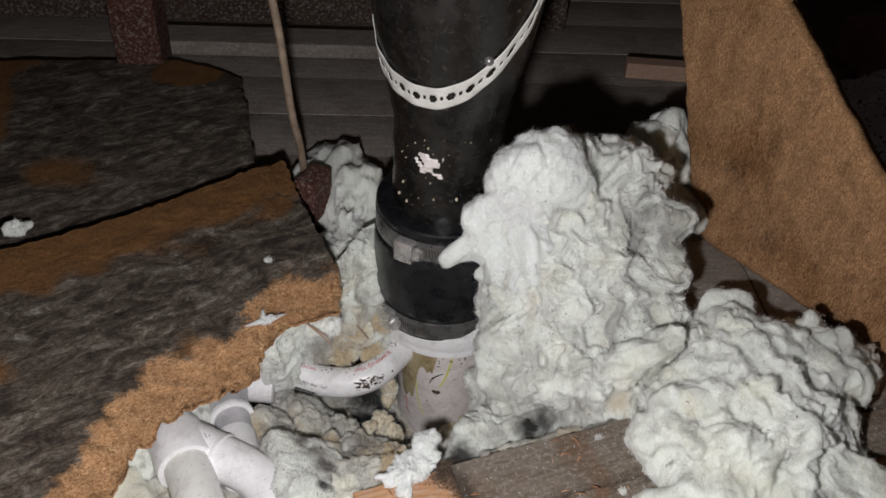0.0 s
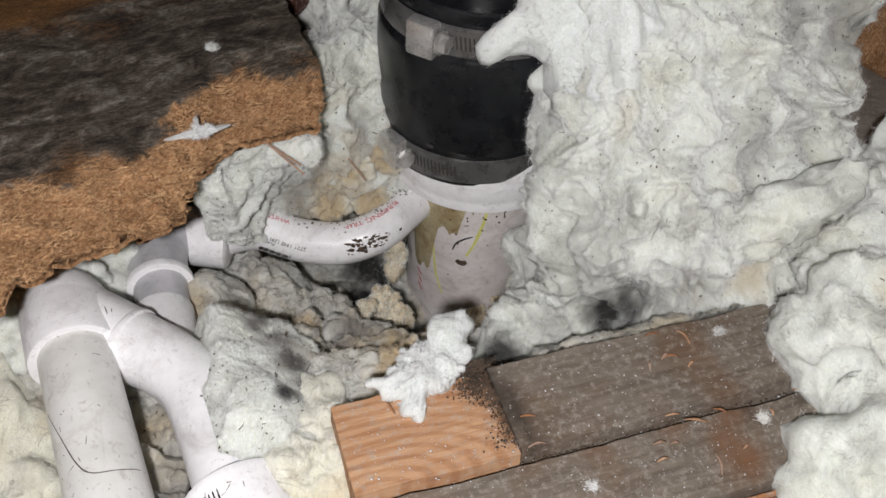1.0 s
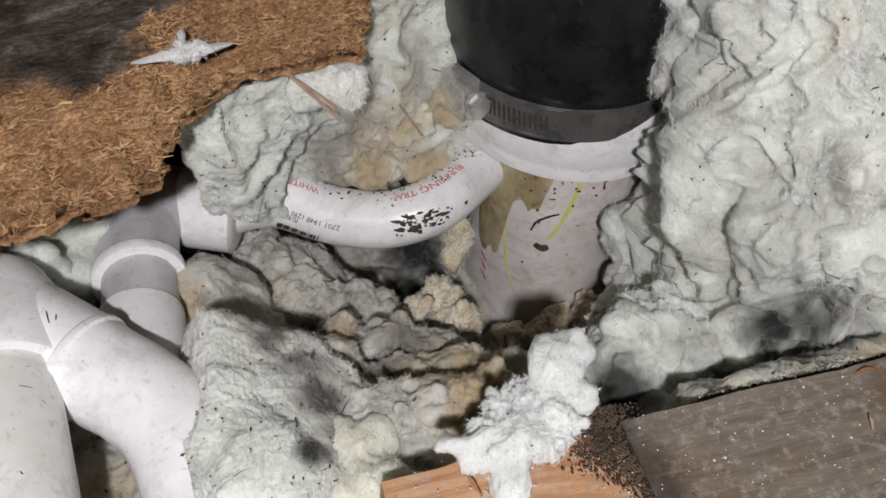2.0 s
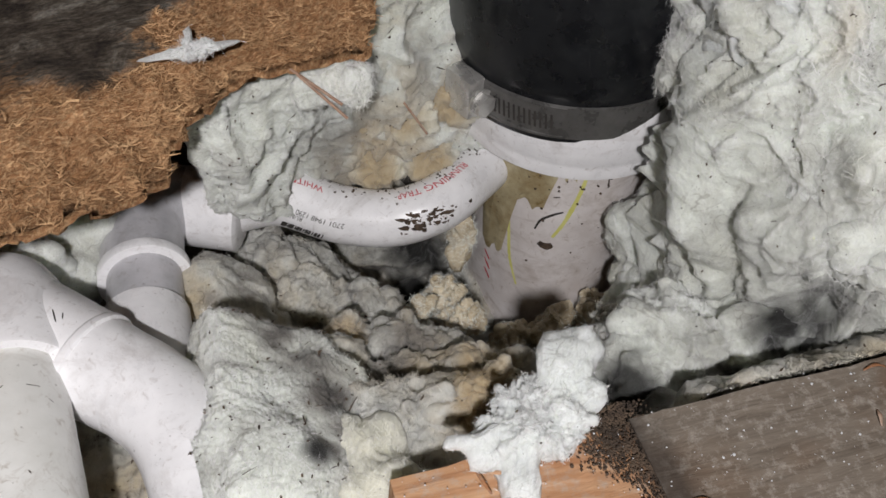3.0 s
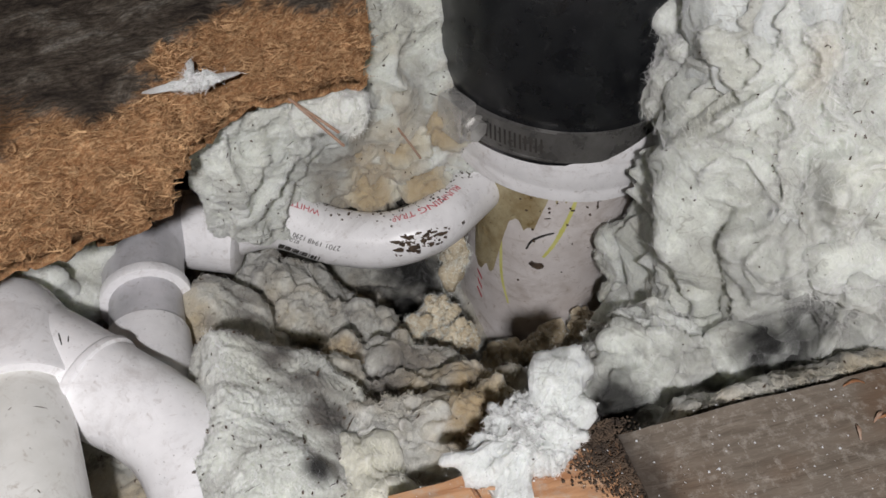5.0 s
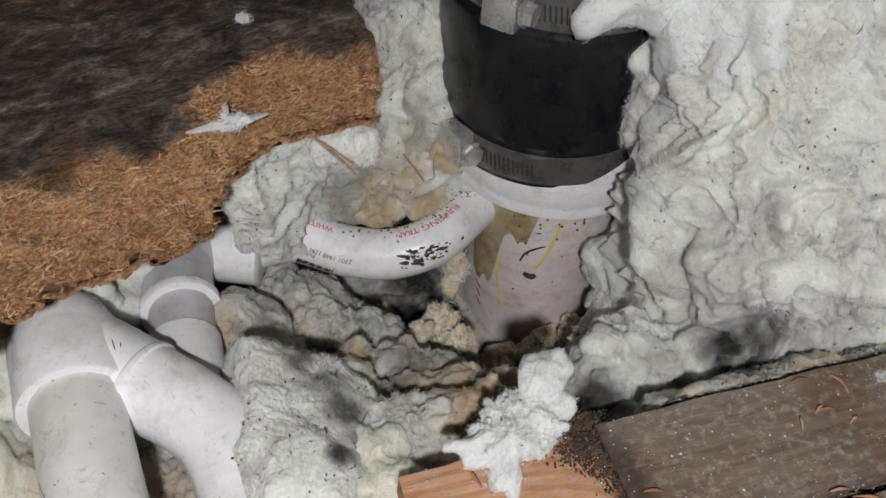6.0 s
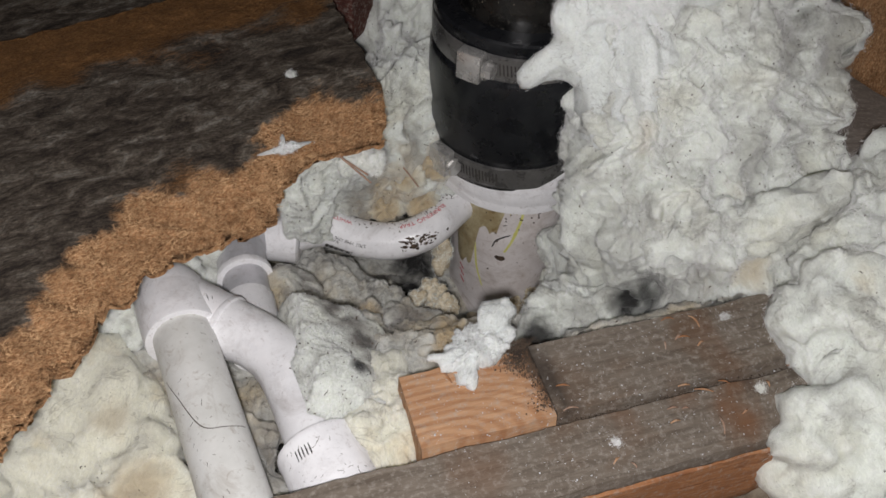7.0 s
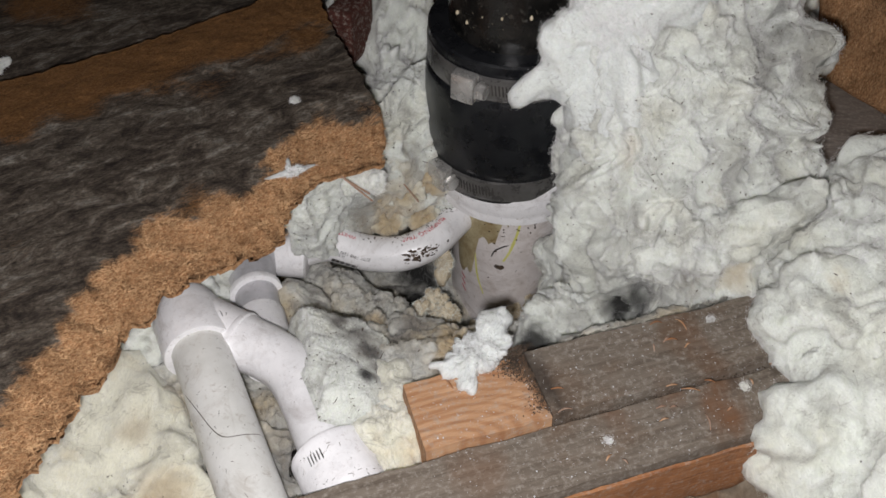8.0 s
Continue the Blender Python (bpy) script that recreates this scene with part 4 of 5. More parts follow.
def bed(u, v):
    x, y = -0.22 + 0.46 * u, 0.50 + 0.34 * v
    edge = (Vector((x, y, 0)) - J0).dot(JN)
    along = (Vector((x, y, 0)) - J0).dot(JD)
    if along > -0.076 and edge < 0.002:
        y += (0.002 - edge) / JN.y
    return (x, y, bed_height(x, y))


# black rows at z -0.19 and lower paint the deep hollow's shade into the colour
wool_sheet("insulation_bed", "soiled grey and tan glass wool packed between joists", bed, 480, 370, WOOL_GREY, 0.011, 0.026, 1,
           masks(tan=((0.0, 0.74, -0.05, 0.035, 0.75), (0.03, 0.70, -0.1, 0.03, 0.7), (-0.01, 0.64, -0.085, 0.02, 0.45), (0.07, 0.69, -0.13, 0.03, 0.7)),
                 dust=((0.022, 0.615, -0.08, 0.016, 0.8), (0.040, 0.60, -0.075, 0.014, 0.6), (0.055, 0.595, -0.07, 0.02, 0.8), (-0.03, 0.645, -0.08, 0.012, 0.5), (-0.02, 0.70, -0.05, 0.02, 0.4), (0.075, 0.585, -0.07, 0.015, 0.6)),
                 soot_shade=((0.112, 0.565, -0.06, 0.012, 0.9), (0.100, 0.572, -0.05, 0.020, 0.95), (0.185, 0.595, -0.04, 0.02, 0.95), (0.018, 0.712, -0.205, 0.026, 1.0), (0.014, 0.735, -0.20, 0.034, 1.0), (0.040, 0.705, -0.20, 0.018, 0.9), (0.014, 0.775, -0.19, 0.028, 1.0), (0.165, 0.604, -0.035, 0.014, 0.95))), hairs=14000)

# torn flakes and lumps lying on the bed in front of the riser
for x, y, z, rx, ry, rz, turn, k, label in (
        (-0.040, 0.664, -0.104, 0.019, 0.014, 0.013, 10, 0, "grey-white curled wool flake on the bed"),
        (-0.012, 0.660, -0.112, 0.016, 0.015, 0.013, -20, 0, "grey-white curled wool flake on the bed"),
        (-0.040, 0.702, -0.140, 0.018, 0.018, 0.016, 0, 0, "pale grey wool lump under the trap"),
        (-0.060, 0.690, -0.110, 0.022, 0.018, 0.018, 0, 0, "pale grey wool lump under the trap"),
        (-0.018, 0.618, -0.080, 0.017, 0.013, 0.011, 25, 1, "tan-stained wool lump on the bed"),
        (0.016, 0.619, -0.082, 0.022, 0.014, 0.012, -10, 2, "dust-blackened wool lump on the bed"),
        (-0.030, 0.592, -0.058, 0.020, 0.012, 0.010, 30, 0, "grey-white curled wool flake on the bed"),
        (0.006, 0.592, -0.066, 0.024, 0.011, 0.010, 10, 2, "dust-blackened wool lump on the bed"),
        (0.044, 0.596, -0.064, 0.022, 0.010, 0.009, 20, 1, "tan-stained wool lump on the bed"),
        (0.040, 0.566, -0.034, 0.018, 0.009, 0.009, 35, 1, "tan-stained wool lump on the bed"),
        (0.010, 0.560, -0.034, 0.022, 0.012, 0.010, 5, 0, "grey-white curled wool flake on the bed"),
        (0.118, 0.640, -0.088, 0.020, 0.015, 0.016, 0, 0, "grey-white curled wool flake on the bed"),
        (0.098, 0.600, -0.060, 0.017, 0.012, 0.012, 17, 2, "dust-blackened wool lump on the bed")):
    wool_clump("insulation_tuft", label, [(x, y, z, rx, ry, rz, turn), (x + rx * 0.6, y + ry * 0.3, z - rz * 0.3, rx * 0.7, ry * 0.9, rz * 0.8, turn + 30), (x - rx * 0.5, y - ry * 0.4, z - rz * 0.2, rx * 0.6, ry * 0.7, rz * 0.7, turn - 40)],
               WOOL_GREY, 0.009, 0.024, 80 + x * 300 + y * 20, masks(tan=((x, y, z + rz, rx, 0.75),) if k == 1 else (), dust=((x, y - ry * 0.4, z + rz * 0.7, rx * 0.8, 0.8),) if k == 2 else ()), hairs=1500, hair=0.003, ragged=0.4, melt=3)

# the big torn batt heaped against the stack
PROFILE = smooth_path([(0.020, -0.110, 0), (0.012, -0.060, 0), (0.006, -0.020, 0), (0.024, 0.022, 0), (0.058, 0.055, 0), (0.074, 0.085, 0), (0.092, 0.118, 0), (0.118, 0.148, 0), (0.165, 0.160, 0), (0.215, 0.135, 0), (0.245, 0.060, 0), (0.250, -0.01, 0)], 12)


def heap(u, v):
    """Across the batt: u along the joist, v up its torn face and over the top."""
    k = v * (len(PROFILE) - 1)
    q = PROFILE[min(int(k), len(PROFILE) - 1)].lerp(PROFILE[min(int(k) + 1, len(PROFILE) - 1)], k % 1)
    cap = math.sqrt(max(1 - (1 - min(u * 4.5, 1)) ** 2, 0)) * math.sqrt(max(1 - (1 - min((1 - u) * 5, 1)) ** 2, 0))
    side = 0.142 if u < 0.5 else 0.11
    depth = side + (q.x - side) * (0.12 + 0.88 * cap)
    along = 0.074 + 0.190 * u + max(depth - 0.07, 0) * 0.30 * (1 - u)
    z = q.y * (0.62 + 0.38 * cap) if q.y > 0 else q.y
    depth += 0.008 * math.sin(along * 26 + q.y * 20)
    return tuple(juv(along, depth, z))


wool_sheet("insulation_batt", "heap of torn off-white glass wool against the stack", heap, 320, 600, WOOL, 0.040, 0.040, 2,
           masks(tan=((0.22, 0.63, 0.01, 0.014, 0.5), (0.20, 0.61, -0.02, 0.016, 0.45), (0.235, 0.60, 0.0, 0.012, 0.5), (0.155, 0.64, 0.09, 0.010, 0.3)),
                 dust=((0.255, 0.70, 0.13, 0.022, 0.6), (0.285, 0.71, 0.11, 0.02, 0.5), (0.15, 0.61, -0.01, 0.03, 0.35), (0.19, 0.60, -0.03, 0.03, 0.4), (0.23, 0.645, 0.06, 0.014, 0.45), (0.25, 0.66, 0.02, 0.02, 0.5), (0.13, 0.62, 0.02, 0.012, 0.3), (0.212, 0.622, 0.0, 0.018, 0.5), (0.165, 0.628, -0.02, 0.018, 0.5), (0.187, 0.612, 0.02, 0.010, 0.5), (0.243, 0.632, 0.0, 0.012, 0.5), (0.185, 0.66, 0.06, 0.008, 0.5), (0.215, 0.67, 0.09, 0.009, 0.45), (0.20, 0.66, 0.12, 0.010, 0.3)),
                 soot_shade=((0.162, 0.598, -0.02, 0.012, 0.95), (0.172, 0.606, -0.03, 0.012, 0.9), (0.178, 0.605, -0.05, 0.018, 0.9), (0.262, 0.72, 0.14, 0.010, 0.5))), hairs=42000, hair=0.0065)
wool_clump("insulation_tuft", "clean white glass wool tongue lying over the coupling",
           [(0.146, 0.708, 0.140, 0.030, 0.022, 0.056, -15), (0.122, 0.702, 0.118, 0.024, 0.014, 0.034, 20), (0.100, 0.6995, 0.092, 0.019, 0.008, 0.011, 10), (0.082, 0.698, 0.079, 0.014, 0.005, 0.005, 10), (0.170, 0.722, 0.160, 0.040, 0.03, 0.038, 0), (0.146, 0.694, 0.080, 0.022, 0.020, 0.050, 0), (0.160, 0.684, 0.075, 0.032, 0.026, 0.055, 0)],
           WOOL_WHITE, 0.014, 0.03, 5, NONE, hairs=14000, ragged=0.12)
wool_clump("insulation_tuft", "pale frayed wool edge pressed against the coupling",
           [(0.150, 0.712, 0.035, 0.032, 0.026, 0.055, 0), (0.158, 0.702, -0.020, 0.030, 0.028, 0.034, 0), (0.156, 0.714, 0.085, 0.030, 0.024, 0.040, 0), (0.168, 0.686, 0.03, 0.03, 0.025, 0.05, 0)],
           WOOL, 0.020, 0.022, 6, masks(dust=((0.165, 0.655, -0.03, 0.012, 0.5), (0.175, 0.665, 0.0, 0.008, 0.4)), tan=((0.185, 0.65, 0.02, 0.008, 0.5),)), hairs=14000, hair=0.005, ragged=0.15)
wool_clump("insulation_tuft", "rolled off-white wool strip along the heap's foot",
           [(0.212, 0.612, 0.022, 0.030, 0.018, 0.020, 10), (0.180, 0.612, 0.016, 0.026, 0.018, 0.018, 0), (0.240, 0.614, 0.034, 0.022, 0.016, 0.018, 15), (0.262, 0.620, 0.050, 0.018, 0.014, 0.016, 20), (0.278, 0.627, 0.064, 0.012, 0.010, 0.012, 20)],
           WOOL, 0.018, 0.022, 15, masks(dust=((0.20, 0.600, 0.005, 0.012, 0.4),)), hairs=6000, ragged=0.2)
wool_clump("insulation_tuft", "grey-white wool lump beside the riser",
           [(0.146, 0.700, -0.095, 0.024, 0.026, 0.045, 0), (0.142, 0.668, -0.105, 0.024, 0.024, 0.030, 0)], WOOL, 0.014, 0.024, 7, masks(dust=((0.14, 0.67, -0.09, 0.02, 0.5),)), hairs=5000)
wool_clump("insulation_tuft", "grey-white crumpled wool at the joist's edge",
           [(0.128, 0.610, -0.058, 0.034, 0.026, 0.026, 17), (0.165, 0.612, -0.050, 0.030, 0.022, 0.030, 17), (0.105, 0.588, -0.055, 0.018, 0.018, 0.02, 17)], WOOL, 0.014, 0.02, 9, masks(dust=((0.130, 0.595, -0.04, 0.016, 0.45), (0.150, 0.605, -0.03, 0.010, 0.4)), soot_shade=((0.100, 0.578, -0.045, 0.018, 0.95), (0.162, 0.600, -0.02, 0.015, 1.0), (0.176, 0.603, -0.02, 0.012, 0.9))), hairs=4000)
wool_clump("insulation_tuft", "small grey-white wool clump high behind the heap",
           [(0.330, 0.905, 0.05, 0.045, 0.04, 0.055, 10), (0.300, 0.94, 0.03, 0.04, 0.03, 0.03, 0), (0.36, 0.88, 0.02, 0.03, 0.04, 0.03, 0)], WOOL, 0.016, 0.03, 8, NONE, hairs=3000)
wool_clump("insulation_batt", "loose off-white glass wool batt lying over the joists",
           [(0.340, 0.590, 0.016, 0.080, 0.090, 0.058, 0), (0.300, 0.540, 0.014, 0.060, 0.050, 0.050, 20), (0.282, 0.480, 0.0, 0.066, 0.045, 0.042, 10), (0.355, 0.650, 0.010, 0.055, 0.045, 0.050, -20), (0.405, 0.640, 0.006, 0.050, 0.058, 0.046, 0), (0.335, 0.43, 0.0, 0.07, 0.06, 0.04, 0),
            (0.385, 0.550, 0.0, 0.050, 0.08, 0.045, 0)],
           WOOL, 0.030, 0.040, 11, masks(tan=((0.278, 0.555, 0.035, 0.010, 0.8),), dust=((0.36, 0.47, 0.04, 0.008, 0.7), (0.42, 0.62, 0.03, 0.03, 0.3))), hairs=26000, hair=0.0065, ragged=0.25, level=7)
wool_clump("insulation_batt", "pale wool strip standing beside the coupling",
           [(-0.008, 0.825, -0.010, 0.026, 0.045, 0.045, 10), (-0.014, 0.780, -0.025, 0.022, 0.03, 0.045, 0), (0.000, 0.880, 0.005, 0.035, 0.04, 0.035, 0), (-0.03, 0.93, 0.015, 0.05, 0.04, 0.03, 0)],
           WOOL, 0.024, 0.026, 13, masks(dust=((0.01, 0.745, -0.02, 0.02, 0.5),)), hairs=14000)


def flap(u, v):
    """A fold that hangs over the drain's bend: u to the joist's end, v from front to back."""
    x = -0.040 + 0.072 * u - (0.040 - 0.012 * u) * v
    y = 0.492 + 0.100 * v + 0.022 * math.sin(3.1 * u) * v - 0.010 * u
    rim = max(abs(2 * u - 1), abs(2 * v - 1))
    z = -0.001 - 0.018 * u - 0.012 * v - 0.052 * step(0.62, 1.0, rim) * (0.12 + 0.88 * max(u, v * v)) + 0.007 * math.sin(u * 4.5 + v * 2)
    return (x + 0.004 * noise.noise(Vector((u * 3, v * 4, 1))), y + 0.004 * noise.noise(Vector((u * 4, v * 3, 5))), z)


wool_sheet("insulation_flap", "greenish wool flap with charred edge over the drain", flap, 190, 190, WOOL, 0.006, 0.030, 17,
           masks(tan=((0.004, 0.525, -0.02, 0.012, 0.25),),
                 dust=((-0.064, 0.600, -0.030, 0.013, 0.95), (-0.050, 0.592, -0.034, 0.014, 0.95), (-0.036, 0.582, -0.034, 0.014, 0.95), (-0.024, 0.570, -0.034, 0.014, 0.95), (-0.014, 0.556, -0.028, 0.012, 0.95), (-0.006, 0.543, -0.018, 0.009, 0.8), (-0.010, 0.533, -0.016, 0.008, 0.8)),
                 soot_shade=((-0.014, 0.527, -0.014, 0.0065, 1.0), (-0.060, 0.600, -0.034, 0.007, 0.7), (-0.048, 0.593, -0.036, 0.008, 0.7), (-0.036, 0.584, -0.036, 0.008, 0.65), (-0.024, 0.573, -0.036, 0.007, 0.65), (-0.015, 0.560, -0.030, 0.006, 0.6), (-0.060, 0.596, -0.012, 0.006, 0.8), (-0.026, 0.572, -0.016, 0.005, 0.7), (-0.010, 0.552, -0.018, 0.005, 0.7), (-0.066, 0.560, -0.010, 0.004, 0.7))), hairs=4500, hair=0.003)
wool_clump("insulation_tuft", "yellow-white wool lump beside the sawn joist end",
           [(-0.004, 0.500, -0.036, 0.028, 0.036, 0.024, 0), (0.002, 0.525, -0.036, 0.022, 0.026, 0.022, 0), (-0.006, 0.475, -0.036, 0.024, 0.026, 0.022, 0)], WOOL_YELLOW, 0.012, 0.026, 19, NONE, hairs=4000)
wool_clump("insulation_tuft", "bright white wool tuft lying on the sawn joist end",
           [(0.055, 0.534, 0.005, 0.015, 0.013, 0.007, -20), (0.066, 0.551, 0.006, 0.010, 0.014, 0.007, -12), (0.041, 0.522, 0.005, 0.013, 0.008, 0.006, 10), (0.030, 0.519, 0.003, 0.006, 0.006, 0.004, 0), (0.049, 0.511, 0.003, 0.007, 0.007, 0.004, 0), (0.074, 0.546, 0.005, 0.007, 0.008, 0.006, 0)],
           WOOL_WHITE, 0.006, 0.010, 23, NONE, hairs=4000, hair=0.0013, melt=2, ragged=0.5)


def curtain(u, v):
    """Wool that hangs from under the torn board down behind the trap and, at one end, over its hub."""
    x = -0.078 + 0.133 * u
    xs = (-0.078, -0.060, -0.045, -0.020, 0.010, 0.055)
    rows = (((0.672, -0.046), (0.670, -0.056), (0.706, -0.074), (0.728, -0.086), (0.735, -0.078), (0.745, -0.072)),
            ((0.660, -0.020), (0.656, -0.022), (0.696, -0.038), (0.724, -0.056), (0.732, -0.046), (0.745, -0.045)),
            ((0.648, 0.012), (0.646, 0.010), (0.676, -0.004), (0.706, -0.016), (0.737, -0.014), (0.752, -0.010)),
            ((0.648, 0.040), (0.648, 0.040), (0.662, 0.036), (0.676, 0.036), (0.750, 0.026), (0.768, 0.030)),
            ((0.690, 0.050), (0.690, 0.050), (0.700, 0.048), (0.715, 0.050), (0.790, 0.048), (0.810, 0.050)))
    ys = [float(np.interp(x, xs, [c[0] for c in r])) for r in rows]
    zs = [float(np.interp(x, xs, [c[1] for c in r])) for r in rows]
    w = v * 4
    return (x, float(np.interp(w, range(5), ys)), float(np.interp(w, range(5), zs)))


wool_sheet("insulation_batt", "grey-green wool with tan stains hanging behind the trap", curtain, 230, 300, WOOL, 0.015, 0.030, 31,
           masks(dust=((-0.030, 0.715, -0.05, 0.016, 0.55), (-0.045, 0.700, -0.02, 0.012, 0.5), (0.012, 0.740, -0.02, 0.012, 0.6), (-0.010, 0.70, 0.01, 0.012, 0.4)),
                 tan=((-0.010, 0.728, -0.07, 0.026, 0.7), (0.004, 0.735, -0.045, 0.018, 0.6), (-0.032, 0.722, -0.075, 0.014, 0.55), (0.030, 0.742, -0.03, 0.012, 0.6))), hairs=14000, flip=True)
wool_clump("insulation_tuft", "white wool wisp under the board's corner", [(-0.016, 0.662, 0.034, 0.010, 0.008, 0.008, 0), (-0.030, 0.668, 0.03, 0.010, 0.010, 0.01, 0)], WOOL, 0.004, 0.012, 33, NONE, hairs=1500, level=5)
wool_clump("insulation_batt", "yellow-stained glass wool batt under the drain pipe",
           [(-0.165, 0.445, -0.062, 0.085, 0.085, 0.030, 0), (-0.120, 0.400, -0.064, 0.09, 0.08, 0.030, 0), (-0.20, 0.51, -0.058, 0.07, 0.06, 0.03, 0), (-0.22, 0.39, -0.06, 0.09, 0.09, 0.03, 0)],
           WOOL_YELLOW, 0.018, 0.046, 37, masks(tan=((-0.135, 0.455, -0.035, 0.022, 0.6), (-0.12, 0.415, -0.035, 0.02, 0.5), (-0.16, 0.50, -0.03, 0.012, 0.4))), hairs=9000)
wool_clump("insulation_tuft", "pale wool packed behind the drain fitting",
           [(-0.175, 0.610, -0.050, 0.05, 0.05, 0.03, 0), (-0.160, 0.655, -0.06, 0.04, 0.04, 0.03, 0)], WOOL, 0.014, 0.026, 41, NONE, hairs=3500)
wool_clump("insulation_tuft", "dust-grey wool between the drain pipes", [(-0.078, 0.475, -0.058, 0.022, 0.055, 0.024, 20)], WOOL_GREY, 0.012, 0.020, 43, masks(dust=((-0.07, 0.48, -0.03, 0.03, 0.6),)), hairs=2500, level=5)

for u, v, r, t in ((0.132, -0.014, 0.0045, 30), (0.125, -0.068, 0.0045, 80), (0.028, -0.078, 0.003, 0)):
    p = juv(u, v, 0.001)
    wool_clump("wool_wisp", "small grey-white wool wisp on the joist", [(p.x, p.y, p.z, r * 1.3, r * 0.5, r * 0.12, t), (p.x + r, p.y + r * 0.6, p.z, r * 0.9, r * 0.3, r * 0.15, t + 40), (p.x - r * 0.6, p.y + r * 0.5, p.z, r * 0.3, r * 0.8, r * 0.15, t)], WOOL, r * 0.08, r, u * 50, NONE, hairs=200, hair=0.004, level=4, ragged=0.6)

# dry straw stalks caught in the wool under the board
for a, b in (((-0.036, 0.655, 0.046), (-0.016, 0.648, 0.036)), ((-0.033, 0.652, 0.046), (-0.014, 0.645, 0.032)), ((0.004, 0.722, -0.020), (0.016, 0.716, -0.034))):
    stalk = thing("straw_stalk", "thin dry brown straw stalk caught in wool", "straw", "straw stalks")
    v, f = tube(smooth_path([a, ((a[0] + b[0]) / 2, (a[1] + b[1]) / 2 - 0.001, (a[2] + b[2]) / 2 + 0.001), b], 6), 0.0006, 8)
    part("stem", v, f, OFFCUT, stalk)

# crumbly foam lumps round the riser
rnd = random.Random(9)
for x, y, z, r in ((0.028, 0.690, -0.122, 0.008), (0.032, 0.680, -0.130, 0.008), (0.030, 0.694, -0.142, 0.010), (0.100, 0.706, -0.174, 0.014), (0.122, 0.712, -0.164, 0.013), (0.072, 0.702, -0.180, 0.012), (0.016, 0.668, -0.112, 0.007), (0.040, 0.668, -0.118, 0.009), (0.152, 0.745, -0.085, 0.010), (0.150, 0.742, -0.11, 0.010)):
    wool_clump("foam_lump", "crumbling tan foam lump beside the riser", [(x, y, z, r * 1.1, r * 0.8, r, rnd.uniform(0, 90)), (x + r * 0.6, y, z + r * rnd.uniform(-0.6, 0.6), r * 0.8, r * 0.5, r * 0.7, rnd.uniform(0, 90)), (x - r * 0.4, y, z - r * 0.7, r * 0.6, r * 0.6, r * 0.9, 0)], FOAM, r * 0.5, r * 1.3, x * 90 + 3, NONE, hairs=900, hair=0.003, level=5, ragged=0.5, melt=2, category="foam")
for x, y, z, rx, ry, rz in ((0.000, 0.742, -0.040, 0.024, 0.016, 0.018), (0.024, 0.748, -0.034, 0.020, 0.016, 0.018), (-0.022, 0.738, -0.050, 0.018, 0.014, 0.014), (-0.010, 0.734, -0.072, 0.020, 0.012, 0.012), (0.016, 0.738, -0.066, 0.018, 0.012, 0.013)):
    wool_clump("foam_lump", "yellowed foam pad above the trap", [(x, y, z, rx, ry, rz, rnd.uniform(-20, 20))], WOOL_YELLOW, 0.008, 0.016, x * 70 + 5, masks(tan=((x, y - 0.01, z + 0.012, 0.018, 0.8),)), hairs=400, level=5, category="foam")
wool_clump("foam_strand", "tan fibre strand hanging beside the riser", [(0.038, 0.716, -0.105, 0.006, 0.006, 0.02, 0), (0.035, 0.710, -0.122, 0.007, 0.006, 0.014, 0)], FOAM, 0.004, 0.008, 51, NONE, hairs=600, hair=0.006, level=4, category="foam")


# ---- softboard sheets ----
def line_at(points, s):
    """The place at a share s of a polyline's length."""
    ls = [0.0]
    for a, b in zip(points, points[1:]):
        ls.append(ls[-1] + math.dist(a, b))
    d = s * ls[-1]
    for i in range(len(points) - 1):
        if d <= ls[i + 1] or i == len(points) - 2:
            w = (d - ls[i]) / (ls[i + 1] - ls[i])
            return tuple(a + (b - a) * w for a, b in zip(points[i], points[i + 1]))


BACK = [(-0.076, 0.882), (-0.110, 0.862), (-0.208, 0.786), (-0.277, 0.744), (-0.42, 0.675), (-0.66, 0.575)]
TORN = [(-0.008, 0.666), (-0.040, 0.655), (-0.056, 0.643), (-0.066, 0.622), (-0.068, 0.604), (-0.073, 0.583), (-0.100, 0.567), (-0.131, 0.551), (-0.145, 0.521), (-0.153, 0.488), (-0.166, 0.448), (-0.174, 0.412), (-0.25, 0.29), (-0.36, 0.15)]
NS, NT = 230, 130


